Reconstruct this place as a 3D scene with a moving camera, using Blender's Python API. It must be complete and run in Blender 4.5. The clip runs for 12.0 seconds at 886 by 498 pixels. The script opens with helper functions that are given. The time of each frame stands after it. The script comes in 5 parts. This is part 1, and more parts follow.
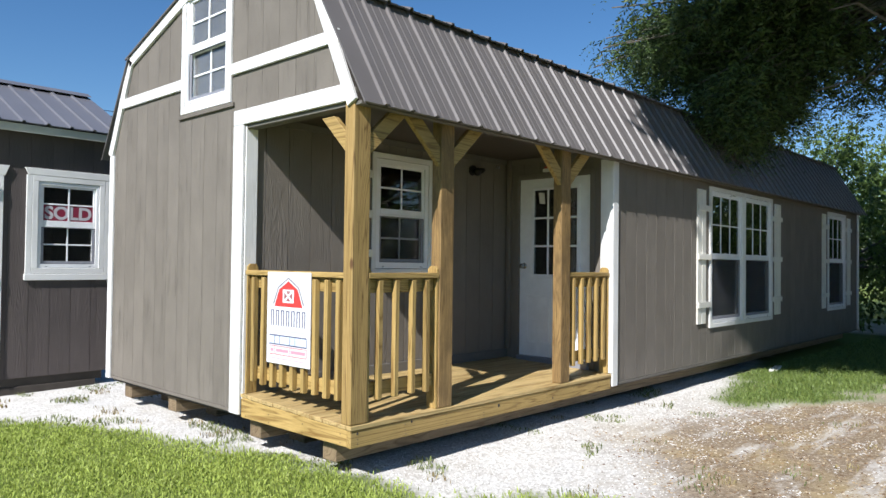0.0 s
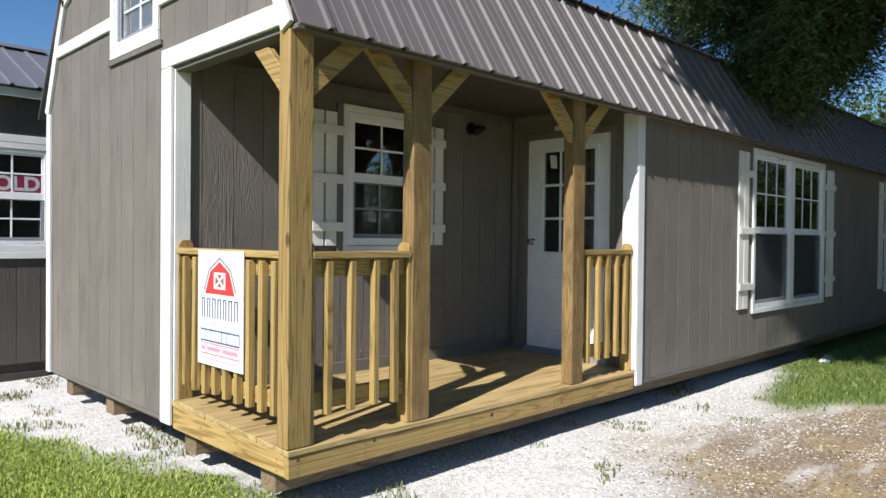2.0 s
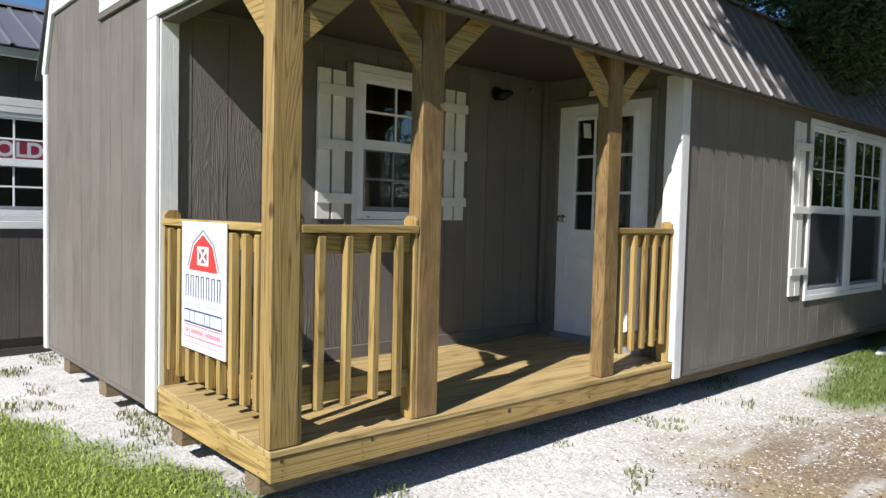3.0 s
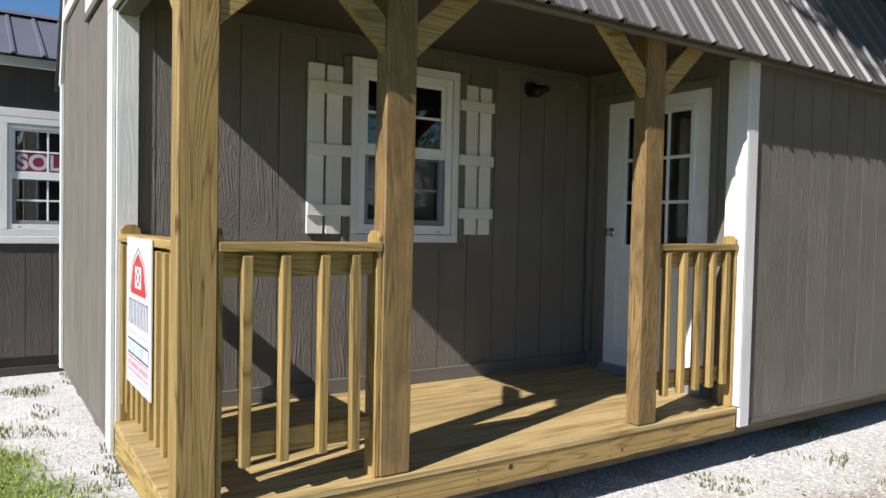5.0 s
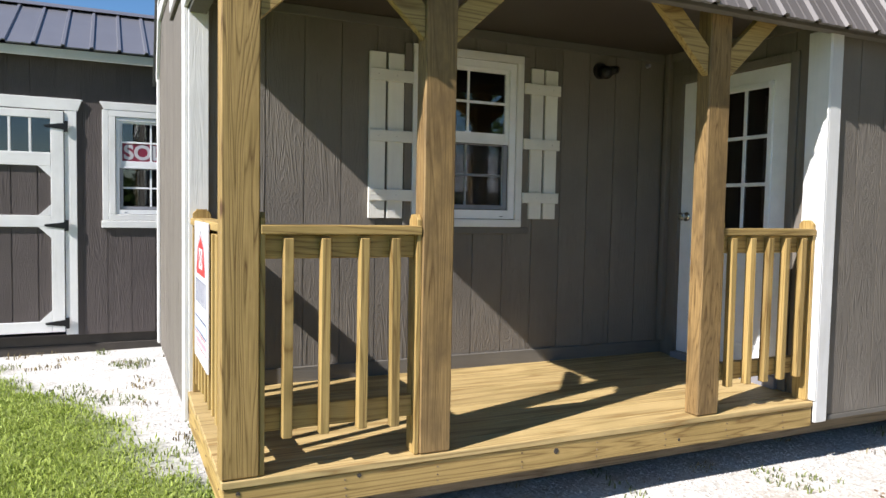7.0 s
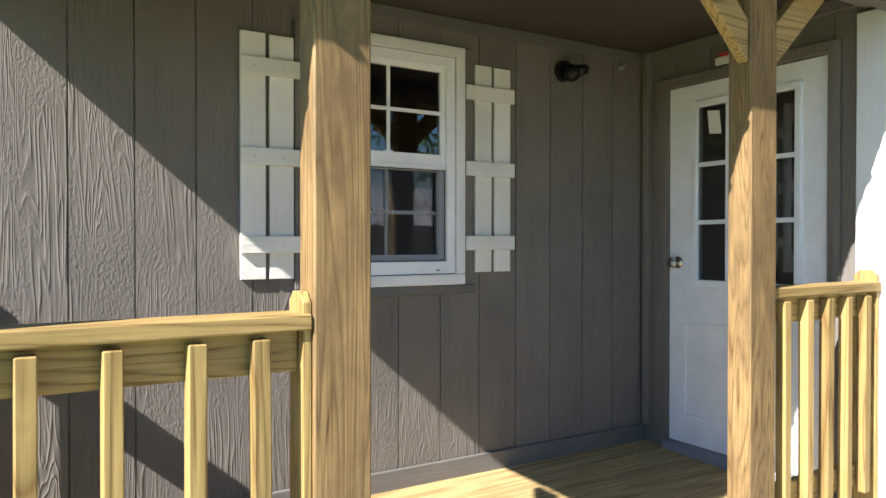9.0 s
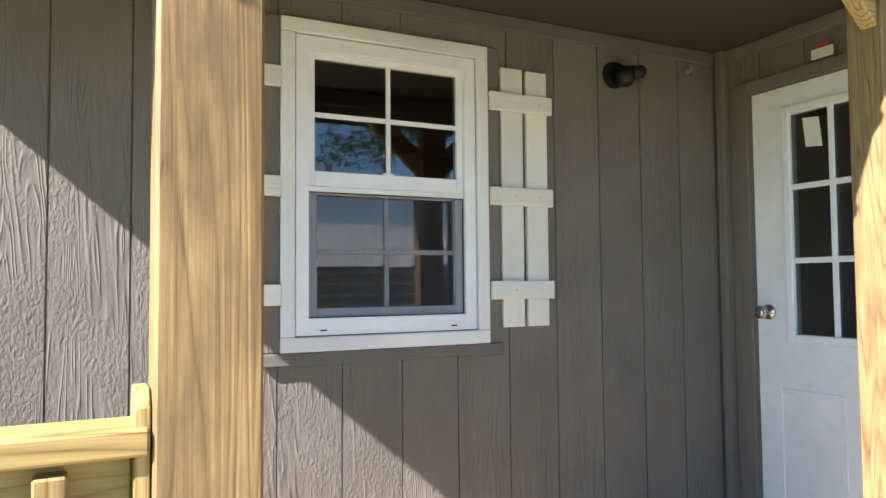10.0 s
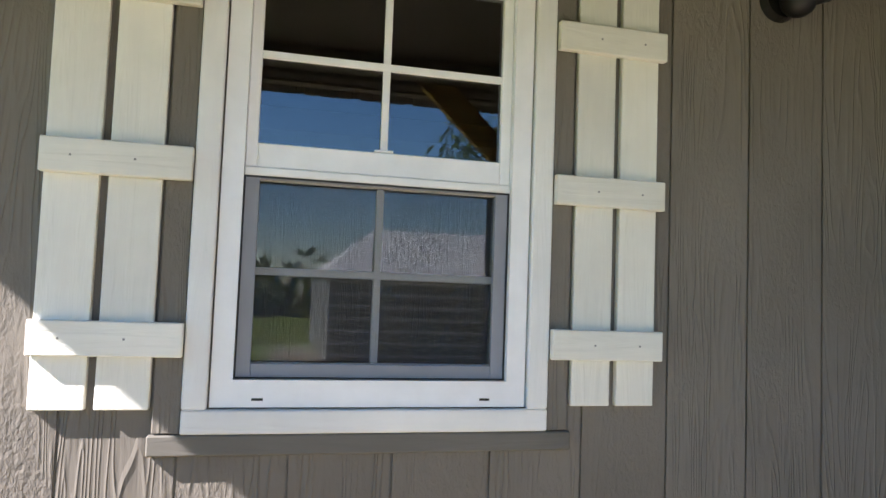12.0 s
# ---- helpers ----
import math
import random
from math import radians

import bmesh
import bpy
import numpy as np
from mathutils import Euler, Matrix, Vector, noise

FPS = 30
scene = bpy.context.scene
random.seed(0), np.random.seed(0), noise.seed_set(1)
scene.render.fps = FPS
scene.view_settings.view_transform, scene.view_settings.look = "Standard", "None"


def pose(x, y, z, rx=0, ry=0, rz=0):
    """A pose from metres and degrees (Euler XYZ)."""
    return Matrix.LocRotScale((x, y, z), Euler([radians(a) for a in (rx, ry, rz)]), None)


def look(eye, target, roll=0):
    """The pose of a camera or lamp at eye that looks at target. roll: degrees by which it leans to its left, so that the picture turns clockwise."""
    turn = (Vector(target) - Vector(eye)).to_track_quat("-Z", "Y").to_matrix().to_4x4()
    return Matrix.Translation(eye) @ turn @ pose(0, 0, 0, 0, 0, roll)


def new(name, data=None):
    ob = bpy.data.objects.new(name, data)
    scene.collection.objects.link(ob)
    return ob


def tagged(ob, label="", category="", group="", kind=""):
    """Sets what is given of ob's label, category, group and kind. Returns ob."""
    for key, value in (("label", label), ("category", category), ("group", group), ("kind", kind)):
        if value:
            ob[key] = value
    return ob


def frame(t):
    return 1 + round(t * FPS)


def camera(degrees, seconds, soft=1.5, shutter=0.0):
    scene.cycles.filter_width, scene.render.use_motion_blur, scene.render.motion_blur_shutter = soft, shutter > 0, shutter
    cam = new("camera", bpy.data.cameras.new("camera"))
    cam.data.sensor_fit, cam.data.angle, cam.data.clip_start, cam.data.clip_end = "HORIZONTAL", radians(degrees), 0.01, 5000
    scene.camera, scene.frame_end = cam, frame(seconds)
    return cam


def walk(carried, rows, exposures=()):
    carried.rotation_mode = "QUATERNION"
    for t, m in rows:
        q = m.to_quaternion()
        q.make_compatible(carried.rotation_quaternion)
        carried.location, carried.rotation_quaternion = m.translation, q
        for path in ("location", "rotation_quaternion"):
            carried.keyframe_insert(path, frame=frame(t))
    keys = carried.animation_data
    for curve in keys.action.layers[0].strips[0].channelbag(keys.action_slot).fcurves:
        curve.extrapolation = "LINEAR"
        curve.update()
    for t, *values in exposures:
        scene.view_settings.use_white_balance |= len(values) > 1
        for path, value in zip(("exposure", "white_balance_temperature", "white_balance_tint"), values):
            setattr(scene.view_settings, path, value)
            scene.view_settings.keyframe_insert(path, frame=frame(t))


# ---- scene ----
cam = camera(63.4, 12.0)
PATH = [
    (0, (-2.889, -3.466, 1.374), (-1.428, -2.101, 1.414), 0.7),
    (0.5, (-2.718, -3.381, 1.414), (-1.227, -2.048, 1.395), 0.8),
    (1, (-2.479, -3.21, 1.419), (-0.985, -1.881, 1.461), 0.6),
    (1.5, (-2.159, -3.083, 1.398), (-0.695, -1.72, 1.392), 0.4),
    (2, (-1.882, -2.942, 1.378), (-0.475, -1.52, 1.349), 0.6),
    (2.5, (-1.632, -2.77, 1.368), (-0.255, -1.321, 1.312), 1.5),
    (3, (-1.453, -2.674, 1.361), (-0.119, -1.187, 1.267), 1.4),
    (3.2, (-1.364, -2.672, 1.341), (-0.059, -1.161, 1.236), 1.3),
    (5, (-0.591, -2.526, 1.381), (0.51, -0.857, 1.315), 1.2),
    (5.5, (-0.452, -2.622, 1.376), (0.509, -0.87, 1.274), 1.3),
    (6, (-0.385, -2.718, 1.372), (0.461, -0.912, 1.221), 1.7),
    (6.5, (-0.378, -2.741, 1.374), (0.455, -0.927, 1.245), 1.1),
    (6.7, (-0.375, -2.74, 1.373), (0.46, -0.927, 1.25), 1.1),
    (8.3, (-0.13, -1.954, 1.419), (0.827, -0.197, 1.383), 1.0),
    (8.5, (-0.017, -1.818, 1.422), (0.976, -0.083, 1.381), 1.1),
    (9, (0.213, -1.494, 1.465), (1.254, 0.213, 1.445), 0.0),
    (9.5, (0.454, -1.179, 1.488), (1.532, 0.502, 1.596), -0.3),
    (10, (0.717, -0.99, 1.487), (1.599, 0.803, 1.582), -0.5),
    (10.5, (0.927, -0.818, 1.484), (1.645, 1.045, 1.617), 0.3),
    (11, (1.045, -0.538, 1.499), (1.725, 1.341, 1.563), -0.1),
    (11.5, (1.177, -0.411, 1.538), (1.79, 1.492, 1.606), 1.1),
    (12, (1.393, -0.226, 1.561), (1.874, 1.712, 1.686), 2.1),
]
EXPOSURE = [(0, 0.52, 6350, 13), (3.2, 0.42, 6450, 14), (5.0, 0.42, 6500, 15), (5.5, 0.64, 6550, 15), (6.7, 0.74, 6550, 15), (8.5, 1.18, 6500, 16), (9.0, 1.48, 6450, 16), (9.5, 1.72, 6450, 16), (10, 2.08, 6450, 18), (10.5, 2.18, 6450, 19), (12, 2.1, 6500, 19)]
walk(cam, [(t, look(eye, target, roll)) for t, eye, target, roll in PATH], EXPOSURE)

# ---- light ----
SUN_TO = Vector((1.128, 0.33, -1.0)).normalized()
EL = math.asin(-SUN_TO.z)
AZ = math.atan2(-SUN_TO.x, -SUN_TO.y)
world = bpy.data.worlds.new("world")
scene.world = world
world.use_nodes = True
wn = world.node_tree.nodes
sky = wn.new("ShaderNodeTexSky")
sky.sky_type = "NISHITA"
sky.sun_disc = False
sky.sun_elevation = EL
sky.sun_rotation = AZ
sky.air_density = 1.0
sky.dust_density = 0.05
sky.ozone_density = 4.0
sky.altitude = 0
wn["Background"].inputs["Strength"].default_value = 0.05
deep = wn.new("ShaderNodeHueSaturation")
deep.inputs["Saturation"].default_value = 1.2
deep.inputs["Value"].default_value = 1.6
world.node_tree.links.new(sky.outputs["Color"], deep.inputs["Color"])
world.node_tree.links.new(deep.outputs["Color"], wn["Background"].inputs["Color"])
sun = new("sun", bpy.data.lights.new("sun", "SUN"))
sun.data.energy = 5.0
sun.data.angle = radians(0.53)
sun.data.color = (1.0, 0.98, 0.94)
sun.rotation_mode = "QUATERNION"
sun.rotation_quaternion = SUN_TO.to_track_quat("-Z", "Y")


# ---- materials ----
def material(name, rough=0.6, metal=0.0, spec=0.5):
    m = bpy.data.materials.new(name)
    m.use_nodes = True
    b = m.node_tree.nodes["Principled BSDF"]
    b.inputs["Roughness"].default_value = rough
    b.inputs["Metallic"].default_value = metal
    b.inputs["Specular IOR Level"].default_value = spec
    return m, m.node_tree.nodes, m.node_tree.links, b


def coords(n, l, scale=(1, 1, 1), random_shift=True):
    """Object coordinates, shifted by a random amount for each object, then scaled."""
    tc = n.new("ShaderNodeTexCoord")
    mp = n.new("ShaderNodeMapping")
    mp.inputs["Scale"].default_value = scale
    if random_shift:
        oi = n.new("ShaderNodeObjectInfo")
        mul = n.new("ShaderNodeVectorMath")
        mul.operation = "MULTIPLY_ADD"
        mul.inputs[1].default_value = (37.0, 53.0, 29.0)
        l.new(oi.outputs["Random"], mul.inputs[0])
        l.new(tc.outputs["Object"], mul.inputs[2])
        l.new(mul.outputs[0], mp.inputs["Vector"])
    else:
        l.new(tc.outputs["Object"], mp.inputs["Vector"])
    return mp.outputs["Vector"]


def noise_tex(n, l, vec, scale, detail=4.0, rough=0.55, dist=0.0):
    t = n.new("ShaderNodeTexNoise")
    t.inputs["Scale"].default_value = scale
    t.inputs["Detail"].default_value = detail
    t.inputs["Roughness"].default_value = rough
    t.inputs["Distortion"].default_value = dist
    l.new(vec, t.inputs["Vector"])
    return t.outputs["Fac"]


def ramp(n, l, fac, stops):
    r = n.new("ShaderNodeValToRGB")
    e = r.color_ramp.elements
    while len(e) < len(stops):
        e.new(0.5)
    for s, (p, c) in zip(e, stops):
        s.position = p
        s.color = (*c, 1) if len(c) == 3 else c
    l.new(fac, r.inputs["Fac"])
    return r.outputs["Color"]


def mix(n, l, fac, a, b, mode="MIX"):
    m = n.new("ShaderNodeMix")
    m.data_type = "RGBA"
    m.blend_type = mode
    for sock, v in ((m.inputs[0], fac), (m.inputs[6], a), (m.inputs[7], b)):
        if isinstance(v, (int, float)):
            sock.default_value = v
        elif isinstance(v, tuple):
            sock.default_value = (*v, 1)
        else:
            l.new(v, sock)
    return m.outputs[2]


def bump(n, l, bsdf, height, strength=0.3, distance=0.01):
    b = n.new("ShaderNodeBump")
    b.inputs["Strength"].default_value = strength
    b.inputs["Distance"].default_value = distance
    l.new(height, b.inputs["Height"])
    l.new(b.outputs["Normal"], bsdf.inputs["Normal"])


def tint_by_object(n, l, col, spread=0.12):
    oi = n.new("ShaderNodeObjectInfo")
    hsv = n.new("ShaderNodeHueSaturation")
    mr = n.new("ShaderNodeMapRange")
    mr.inputs["To Min"].default_value = 1.0 - spread
    mr.inputs["To Max"].default_value = 1.0 + spread
    l.new(oi.outputs["Random"], mr.inputs["Value"])
    l.new(mr.outputs[0], hsv.inputs["Value"])
    l.new(col, hsv.inputs["Color"])
    return hsv.outputs["Color"]


def painted_wood(name, colour, rough=0.55, relief=0.5, axis="z", spread=0.05, streak=0.22, spec=0.5):
    """Painted, embossed wood siding or trim with the grain along one axis."""
    m, n, l, b = material(name, rough, 0.0, spec)
    sc = {"z": (1, 1, 0.09), "x": (0.09, 1, 1), "y": (1, 0.09, 1)}[axis]
    v = coords(n, l, sc)
    grain = noise_tex(n, l, v, 28, 4, 0.55, 1.8)
    emb = noise_tex(n, l, coords(n, l, {"z": (1.0, 1.0, 0.55), "x": (0.55, 1.0, 1.0), "y": (1.0, 0.55, 1.0)}[axis]), 105, 3, 0.55, 0.3)
    # raised growth-ring lines, with rough-sawn patches between
    rings = n.new("ShaderNodeMath")
    rings.operation = "MULTIPLY"
    rings.inputs[1].default_value = 20.0
    l.new(noise_tex(n, l, coords(n, l, {"z": (1, 1, 0.07), "x": (0.07, 1, 1), "y": (1, 0.07, 1)}[axis]), 9.0, 3, 0.5, 0.5), rings.inputs[0])
    ridge = n.new("ShaderNodeMath")
    ridge.operation = "PINGPONG"
    ridge.inputs[1].default_value = 0.5
    l.new(rings.outputs[0], ridge.inputs[0])
    grain_h = mix(n, l, 0.45, ramp(n, l, ridge.outputs[0], [(0.0, (1, 1, 1)), (0.22, (0.15, 0.15, 0.15)), (0.5, (0, 0, 0))]), grain)
    patch = ramp(n, l, noise_tex(n, l, coords(n, l, (1, 1, 0.5)), 6.0, 2), [(0.42, (0, 0, 0)), (0.6, (1, 1, 1))])
    v2 = coords(n, l, (1, 1, 1))
    stain = noise_tex(n, l, v2, 2.2, 5, 0.6)
    dark = tuple(c * 0.86 for c in colour)
    light = tuple(min(1, c * 1.1) for c in colour)
    c = ramp(n, l, stain, [(0.3, dark), (0.7, light)])
    c = mix(n, l, streak, c, ramp(n, l, grain, [(0.35, tuple(k * 0.82 for k in colour)), (0.65, light)]))
    l.new(tint_by_object(n, l, c, spread), b.inputs["Base Color"])
    bump(n, l, b, mix(n, l, patch, grain_h, emb) if relief > 0.4 else grain, min(1.0, relief * 1.8), 0.0042 if relief > 0.4 else 0.004)
    return m


def lumber(name, axis, spread=0.17, base=(0.41, 0.279, 0.097), fine_mix=0.28, rings=26.0, deep=(0.42, 0.33, 0.25), weather=0.42):
    """Yellow pressure-treated pine: growth rings stretched along the board, knots, green tinge."""
    m, n, l, b = material(name, 0.62, 0, 0.35)
    sc = {"z": (1, 1, 0.05), "x": (0.05, 1, 1), "y": (1, 0.05, 1)}[axis]
    v = coords(n, l, sc)
    w = noise_tex(n, l, v, 6.5, 3, 0.45, 0.9)
    mth = n.new("ShaderNodeMath")
    mth.operation = "MULTIPLY"
    mth.inputs[1].default_value = rings
    l.new(w, mth.inputs[0])
    fr = n.new("ShaderNodeMath")
    fr.operation = "PINGPONG"
    fr.inputs[1].default_value = 1.0
    l.new(mth.outputs[0], fr.inputs[0])
    fine = noise_tex(n, l, coords(n, l, {"z": (1, 1, 0.018), "x": (0.018, 1, 1), "y": (1, 0.018, 1)}[axis]), 190, 4, 0.65)
    late = tuple(k * f for k, f in zip(base, deep))
    pale = tuple(min(1, k * f) for k, f in zip(base, (1.16, 1.18, 1.25)))
    c = ramp(n, l, fr.outputs[0], [(0.0, late), (0.2, tuple(k * 0.74 for k in base)), (0.45, base), (0.8, pale), (1.0, base)])
    c = mix(n, l, fine_mix, c, ramp(n, l, fine, [(0.36, tuple(k * 0.75 for k in late)), (0.62, pale)]))
    blot = noise_tex(n, l, coords(n, l, {"z": (1, 1, 0.4), "x": (0.4, 1, 1), "y": (1, 0.4, 1)}[axis] if weather > 0.5 else (1, 1, 1)), 9.0 if weather > 0.5 else 3.0, 5, 0.65)
    c = mix(n, l, ramp(n, l, blot, [(0.42 if weather > 0.8 else 0.47, (0, 0, 0)), (0.66, (weather, weather, weather))]), c, tuple(k * f for k, f in zip(base, (0.5, 0.5, 0.55) if weather > 0.5 else (0.66, 0.68, 0.62))))
    ksc = {"z": (1, 1, 0.45), "x": (0.45, 1, 1), "y": (1, 0.45, 1)}[axis]
    vor = n.new("ShaderNodeTexVoronoi")
    vor.inputs["Scale"].default_value = 3.6
    l.new(coords(n, l, ksc), vor.inputs["Vector"])
    knot = ramp(n, l, vor.outputs["Distance"], [(0.035, (1, 1, 1)), (0.075, (0, 0, 0))])
    c = mix(n, l, knot, c, (0.12, 0.06, 0.025))
    l.new(tint_by_object(n, l, c, spread), b.inputs["Base Color"])
    bump(n, l, b, mix(n, l, 0.6, fr.outputs[0], fine), 0.3, 0.0025)
    return m


SIDING = (0.187, 0.168, 0.143)
M_SIDE = painted_wood("grey_brown_siding_paint", SIDING, 0.7, 0.55, "z", 0.05, 0.12, 0.15)
M_SIDE_X = painted_wood("grey_brown_trim_paint", (0.152, 0.142, 0.124), 0.7, 0.3, "x", spec=0.15)
M_NB = painted_wood("dark_taupe_siding_paint", (0.098, 0.083, 0.078), 0.7, 0.5, spec=0.2)
M_WHITE_Z = painted_wood("white_trim_paint", (0.75, 0.75, 0.73), 0.5, 0.28, "z", 0.02, 0.1)
M_WHITE_X = painted_wood("white_trim_paint_across", (0.75, 0.75, 0.73), 0.5, 0.28, "x", 0.02, 0.1)
M_WHITE_Y = painted_wood("white_trim_paint_deep", (0.75, 0.75, 0.73), 0.5, 0.28, "y", 0.02, 0.1)
M_FASCIA = painted_wood("cream_fascia_paint", (0.62, 0.61, 0.53), 0.5, 0.28, "x", 0.02, 0.1)
M_SHUT = painted_wood("cream_white_shutter_paint", (0.76, 0.745, 0.67), 0.5, 0.3, "z", 0.03, 0.1)
M_SHUT_X = painted_wood("cream_white_batten_paint", (0.76, 0.745, 0.67), 0.5, 0.3, "x", 0.03, 0.1)
M_LUM = {a: lumber("treated_pine_" + a, a) for a in "xyz"}
M_POST = lumber("weathered_pine_post", "z", 0.05, (0.30, 0.192, 0.074), 0.4, 58.0, (0.24, 0.175, 0.13), 0.95)
M_CORNER = lumber("knotty_pine_post", "z", 0.06, (0.40, 0.265, 0.095), 0.3, 44.0, (0.26, 0.19, 0.13), 0.5)
M_DECK = lumber("treated_pine_decking", "x", 0.10, (0.475, 0.345, 0.15), 0.22, 16.0, (0.55, 0.46, 0.36))
M_SKID = lumber("weathered_skid_timber", "x", 0.2, (0.23, 0.17, 0.10))


def plain(name, colour, rough, metal=0.0, var=0.06, scale=8.0, bumps=0.0):
    m, n, l, b = material(name, rough, metal)
    f = noise_tex(n, l, coords(n, l), scale, 5, 0.6)
    c = ramp(n, l, f, [(0.3, tuple(k * (1 - var) for k in colour)), (0.7, tuple(min(1, k * (1 + var)) for k in colour))])
    l.new(c, b.inputs["Base Color"])
    if bumps:
        bump(n, l, b, noise_tex(n, l, coords(n, l), scale * 8, 3), bumps, 0.002)
    return m


M_VINYL = plain("white_vinyl_window_frame", (0.82, 0.83, 0.84), 0.35)
# White bars greyed: the dimming by screen and glass is put into their colour.
M_GRILLE = plain("dimmed_white_grille", (0.46, 0.47, 0.48), 0.5)
M_SCREENF = plain("grey_screen_frame", (0.24, 0.245, 0.275), 0.45)
M_ROOF = plain("charcoal_brown_painted_steel", (0.138, 0.127, 0.124), 0.4, 0.0, 0.05, 3.0)
M_ROOF.node_tree.nodes["Principled BSDF"].inputs["Specular IOR Level"].default_value = 0.3
M_ROOFNB = plain("dark_grey_painted_steel", (0.15, 0.15, 0.165), 0.34, 0.0, 0.06, 3.0)
M_BLACK = plain("black_iron", (0.012, 0.012, 0.013), 0.42, 0.3)
M_CHROME = plain("satin_nickel", (0.62, 0.58, 0.52), 0.22, 1.0)
M_DOOR = plain("white_steel_door_paint", (0.83, 0.85, 0.87), 0.38)
# Ceiling brown taken well below the siding, so its colour deepens the porch shade.
M_CEIL = plain("shade_darkened_ceiling_paint", (0.06, 0.048, 0.037), 0.6, 0, 0.1, 1.5, 0.2)
M_ROOM = plain("bare_interior_sheathing", (0.20, 0.16, 0.11), 0.8, 0, 0.15, 2.0)
# Near-black timber: for knots, and as painted shade on parts under and inside.
M_DARK = plain("shade_dark_timber_and_knots", (0.05, 0.042, 0.034), 0.8, 0, 0.2, 4.0)
M_SIGN = plain("white_sign_plastic", (0.72, 0.72, 0.745), 0.45, 0, 0.02)
# White of the SOLD letters, greyed as if dimmed by the pane.
M_DIMWHITE = plain("glass_dimmed_white_print", (0.52, 0.50, 0.53), 0.45, 0, 0.02)
M_RED = plain("red_print", (0.60, 0.055, 0.05), 0.45, 0, 0.05)
# SOLD crimson with the pane's dimming mixed into the colour.
M_SOLDR = plain("glass_dimmed_crimson_print", (0.23, 0.022, 0.05), 0.45, 0, 0.05)
M_NAVY = plain("navy_print", (0.06, 0.075, 0.16), 0.45, 0, 0.05)
M_PALEB = plain("pale_blue_print", (0.60, 0.69, 0.84), 0.45, 0, 0.05)
M_BARNP = plain("dull_maroon_print", (0.30, 0.10, 0.10), 0.45, 0, 0.05)
M_PINK = plain("pale_pink_print", (0.80, 0.62, 0.66), 0.45, 0, 0.03)
M_PINKD = plain("rose_print", (0.58, 0.30, 0.38), 0.45, 0, 0.05)
M_SCREENP = plain("grey_print", (0.55, 0.56, 0.60), 0.45, 0, 0.05)
M_PAPER = plain("paper_label", (0.75, 0.74, 0.70), 0.7, 0, 0.05)
M_STEELW = plain("weathered_grey_metal_cladding", (0.22, 0.22, 0.21), 0.5, 0.0, 0.06)
M_STEELR = plain("pale_metal_rib", (0.85, 0.85, 0.82), 0.5, 0.0, 0.04)


def glass_material(name, tint=(0.85, 0.88, 0.88), gain=1.0):
    m = bpy.data.materials.new(name)
    m.use_nodes = True
    n, l = m.node_tree.nodes, m.node_tree.links
    n.remove(n["Principled BSDF"])
    tr = n.new("ShaderNodeBsdfTransparent")
    tr.inputs["Color"].default_value = (*tint, 1)
    gl = n.new("ShaderNodeBsdfGlossy")
    gl.inputs["Roughness"].default_value = 0.01
    fr = n.new("ShaderNodeFresnel")
    fr.inputs["IOR"].default_value = 1.52
    mu = n.new("ShaderNodeMath")
    mu.operation = "MULTIPLY_ADD"
    mu.inputs[1].default_value = 1.7 * gain
    mu.inputs[2].default_value = 0.03
    mu.use_clamp = True
    mx = n.new("ShaderNodeMixShader")
    l.new(fr.outputs[0], mu.inputs[0])
    l.new(mu.outputs[0], mx.inputs[0])
    l.new(tr.outputs[0], mx.inputs[1])
    l.new(gl.outputs[0], mx.inputs[2])
    l.new(mx.outputs[0], n["Material Output"].inputs["Surface"])
    return m


M_GLASS = glass_material("double_window_glass", (0.7, 0.73, 0.73))


def greyed_glass(name, cover):
    """Window glass with an uneven pale grey diffuse layer mixed in."""
    m = glass_material(name, (0.7, 0.73, 0.73))
    n, l = m.node_tree.nodes, m.node_tree.links
    clear = n["Material Output"].inputs["Surface"].links[0].from_socket
    df = n.new("ShaderNodeBsdfDiffuse")
    df.inputs["Color"].default_value = (0.5, 0.51, 0.52, 1)
    mx = n.new("ShaderNodeMixShader")
    mr = n.new("ShaderNodeMapRange")
    mr.inputs["To Min"].default_value = cover * 0.7
    mr.inputs["To Max"].default_value = cover * 1.3
    l.new(noise_tex(n, l, coords(n, l), 5.0, 4, 0.6), mr.inputs["Value"])
    l.new(mr.outputs[0], mx.inputs[0])
    l.new(clear, mx.inputs[1])
    l.new(df.outputs[0], mx.inputs[2])
    l.new(mx.outputs[0], n["Material Output"].inputs["Surface"])
    return m


M_GREYED = greyed_glass("greyed_window_glass", 0.12)


def net_material(name, cover):
    m = bpy.data.materials.new(name)
    m.use_nodes = True
    n, l = m.node_tree.nodes, m.node_tree.links
    b = n["Principled BSDF"]
    b.inputs["Base Color"].default_value = (0.045, 0.05, 0.06, 1)
    b.inputs["Roughness"].default_value = 0.7
    tr = n.new("ShaderNodeBsdfTransparent")
    mx = n.new("ShaderNodeMixShader")
    mx.inputs[0].default_value = cover
    l.new(tr.outputs[0], mx.inputs[1])
    l.new(b.outputs[0], mx.inputs[2])
    l.new(mx.outputs[0], n["Material Output"].inputs["Surface"])
    return m


M_NET = net_material("insect_mesh", 0.42)
M_NETFINE = net_material("fine_insect_mesh", 0.17)


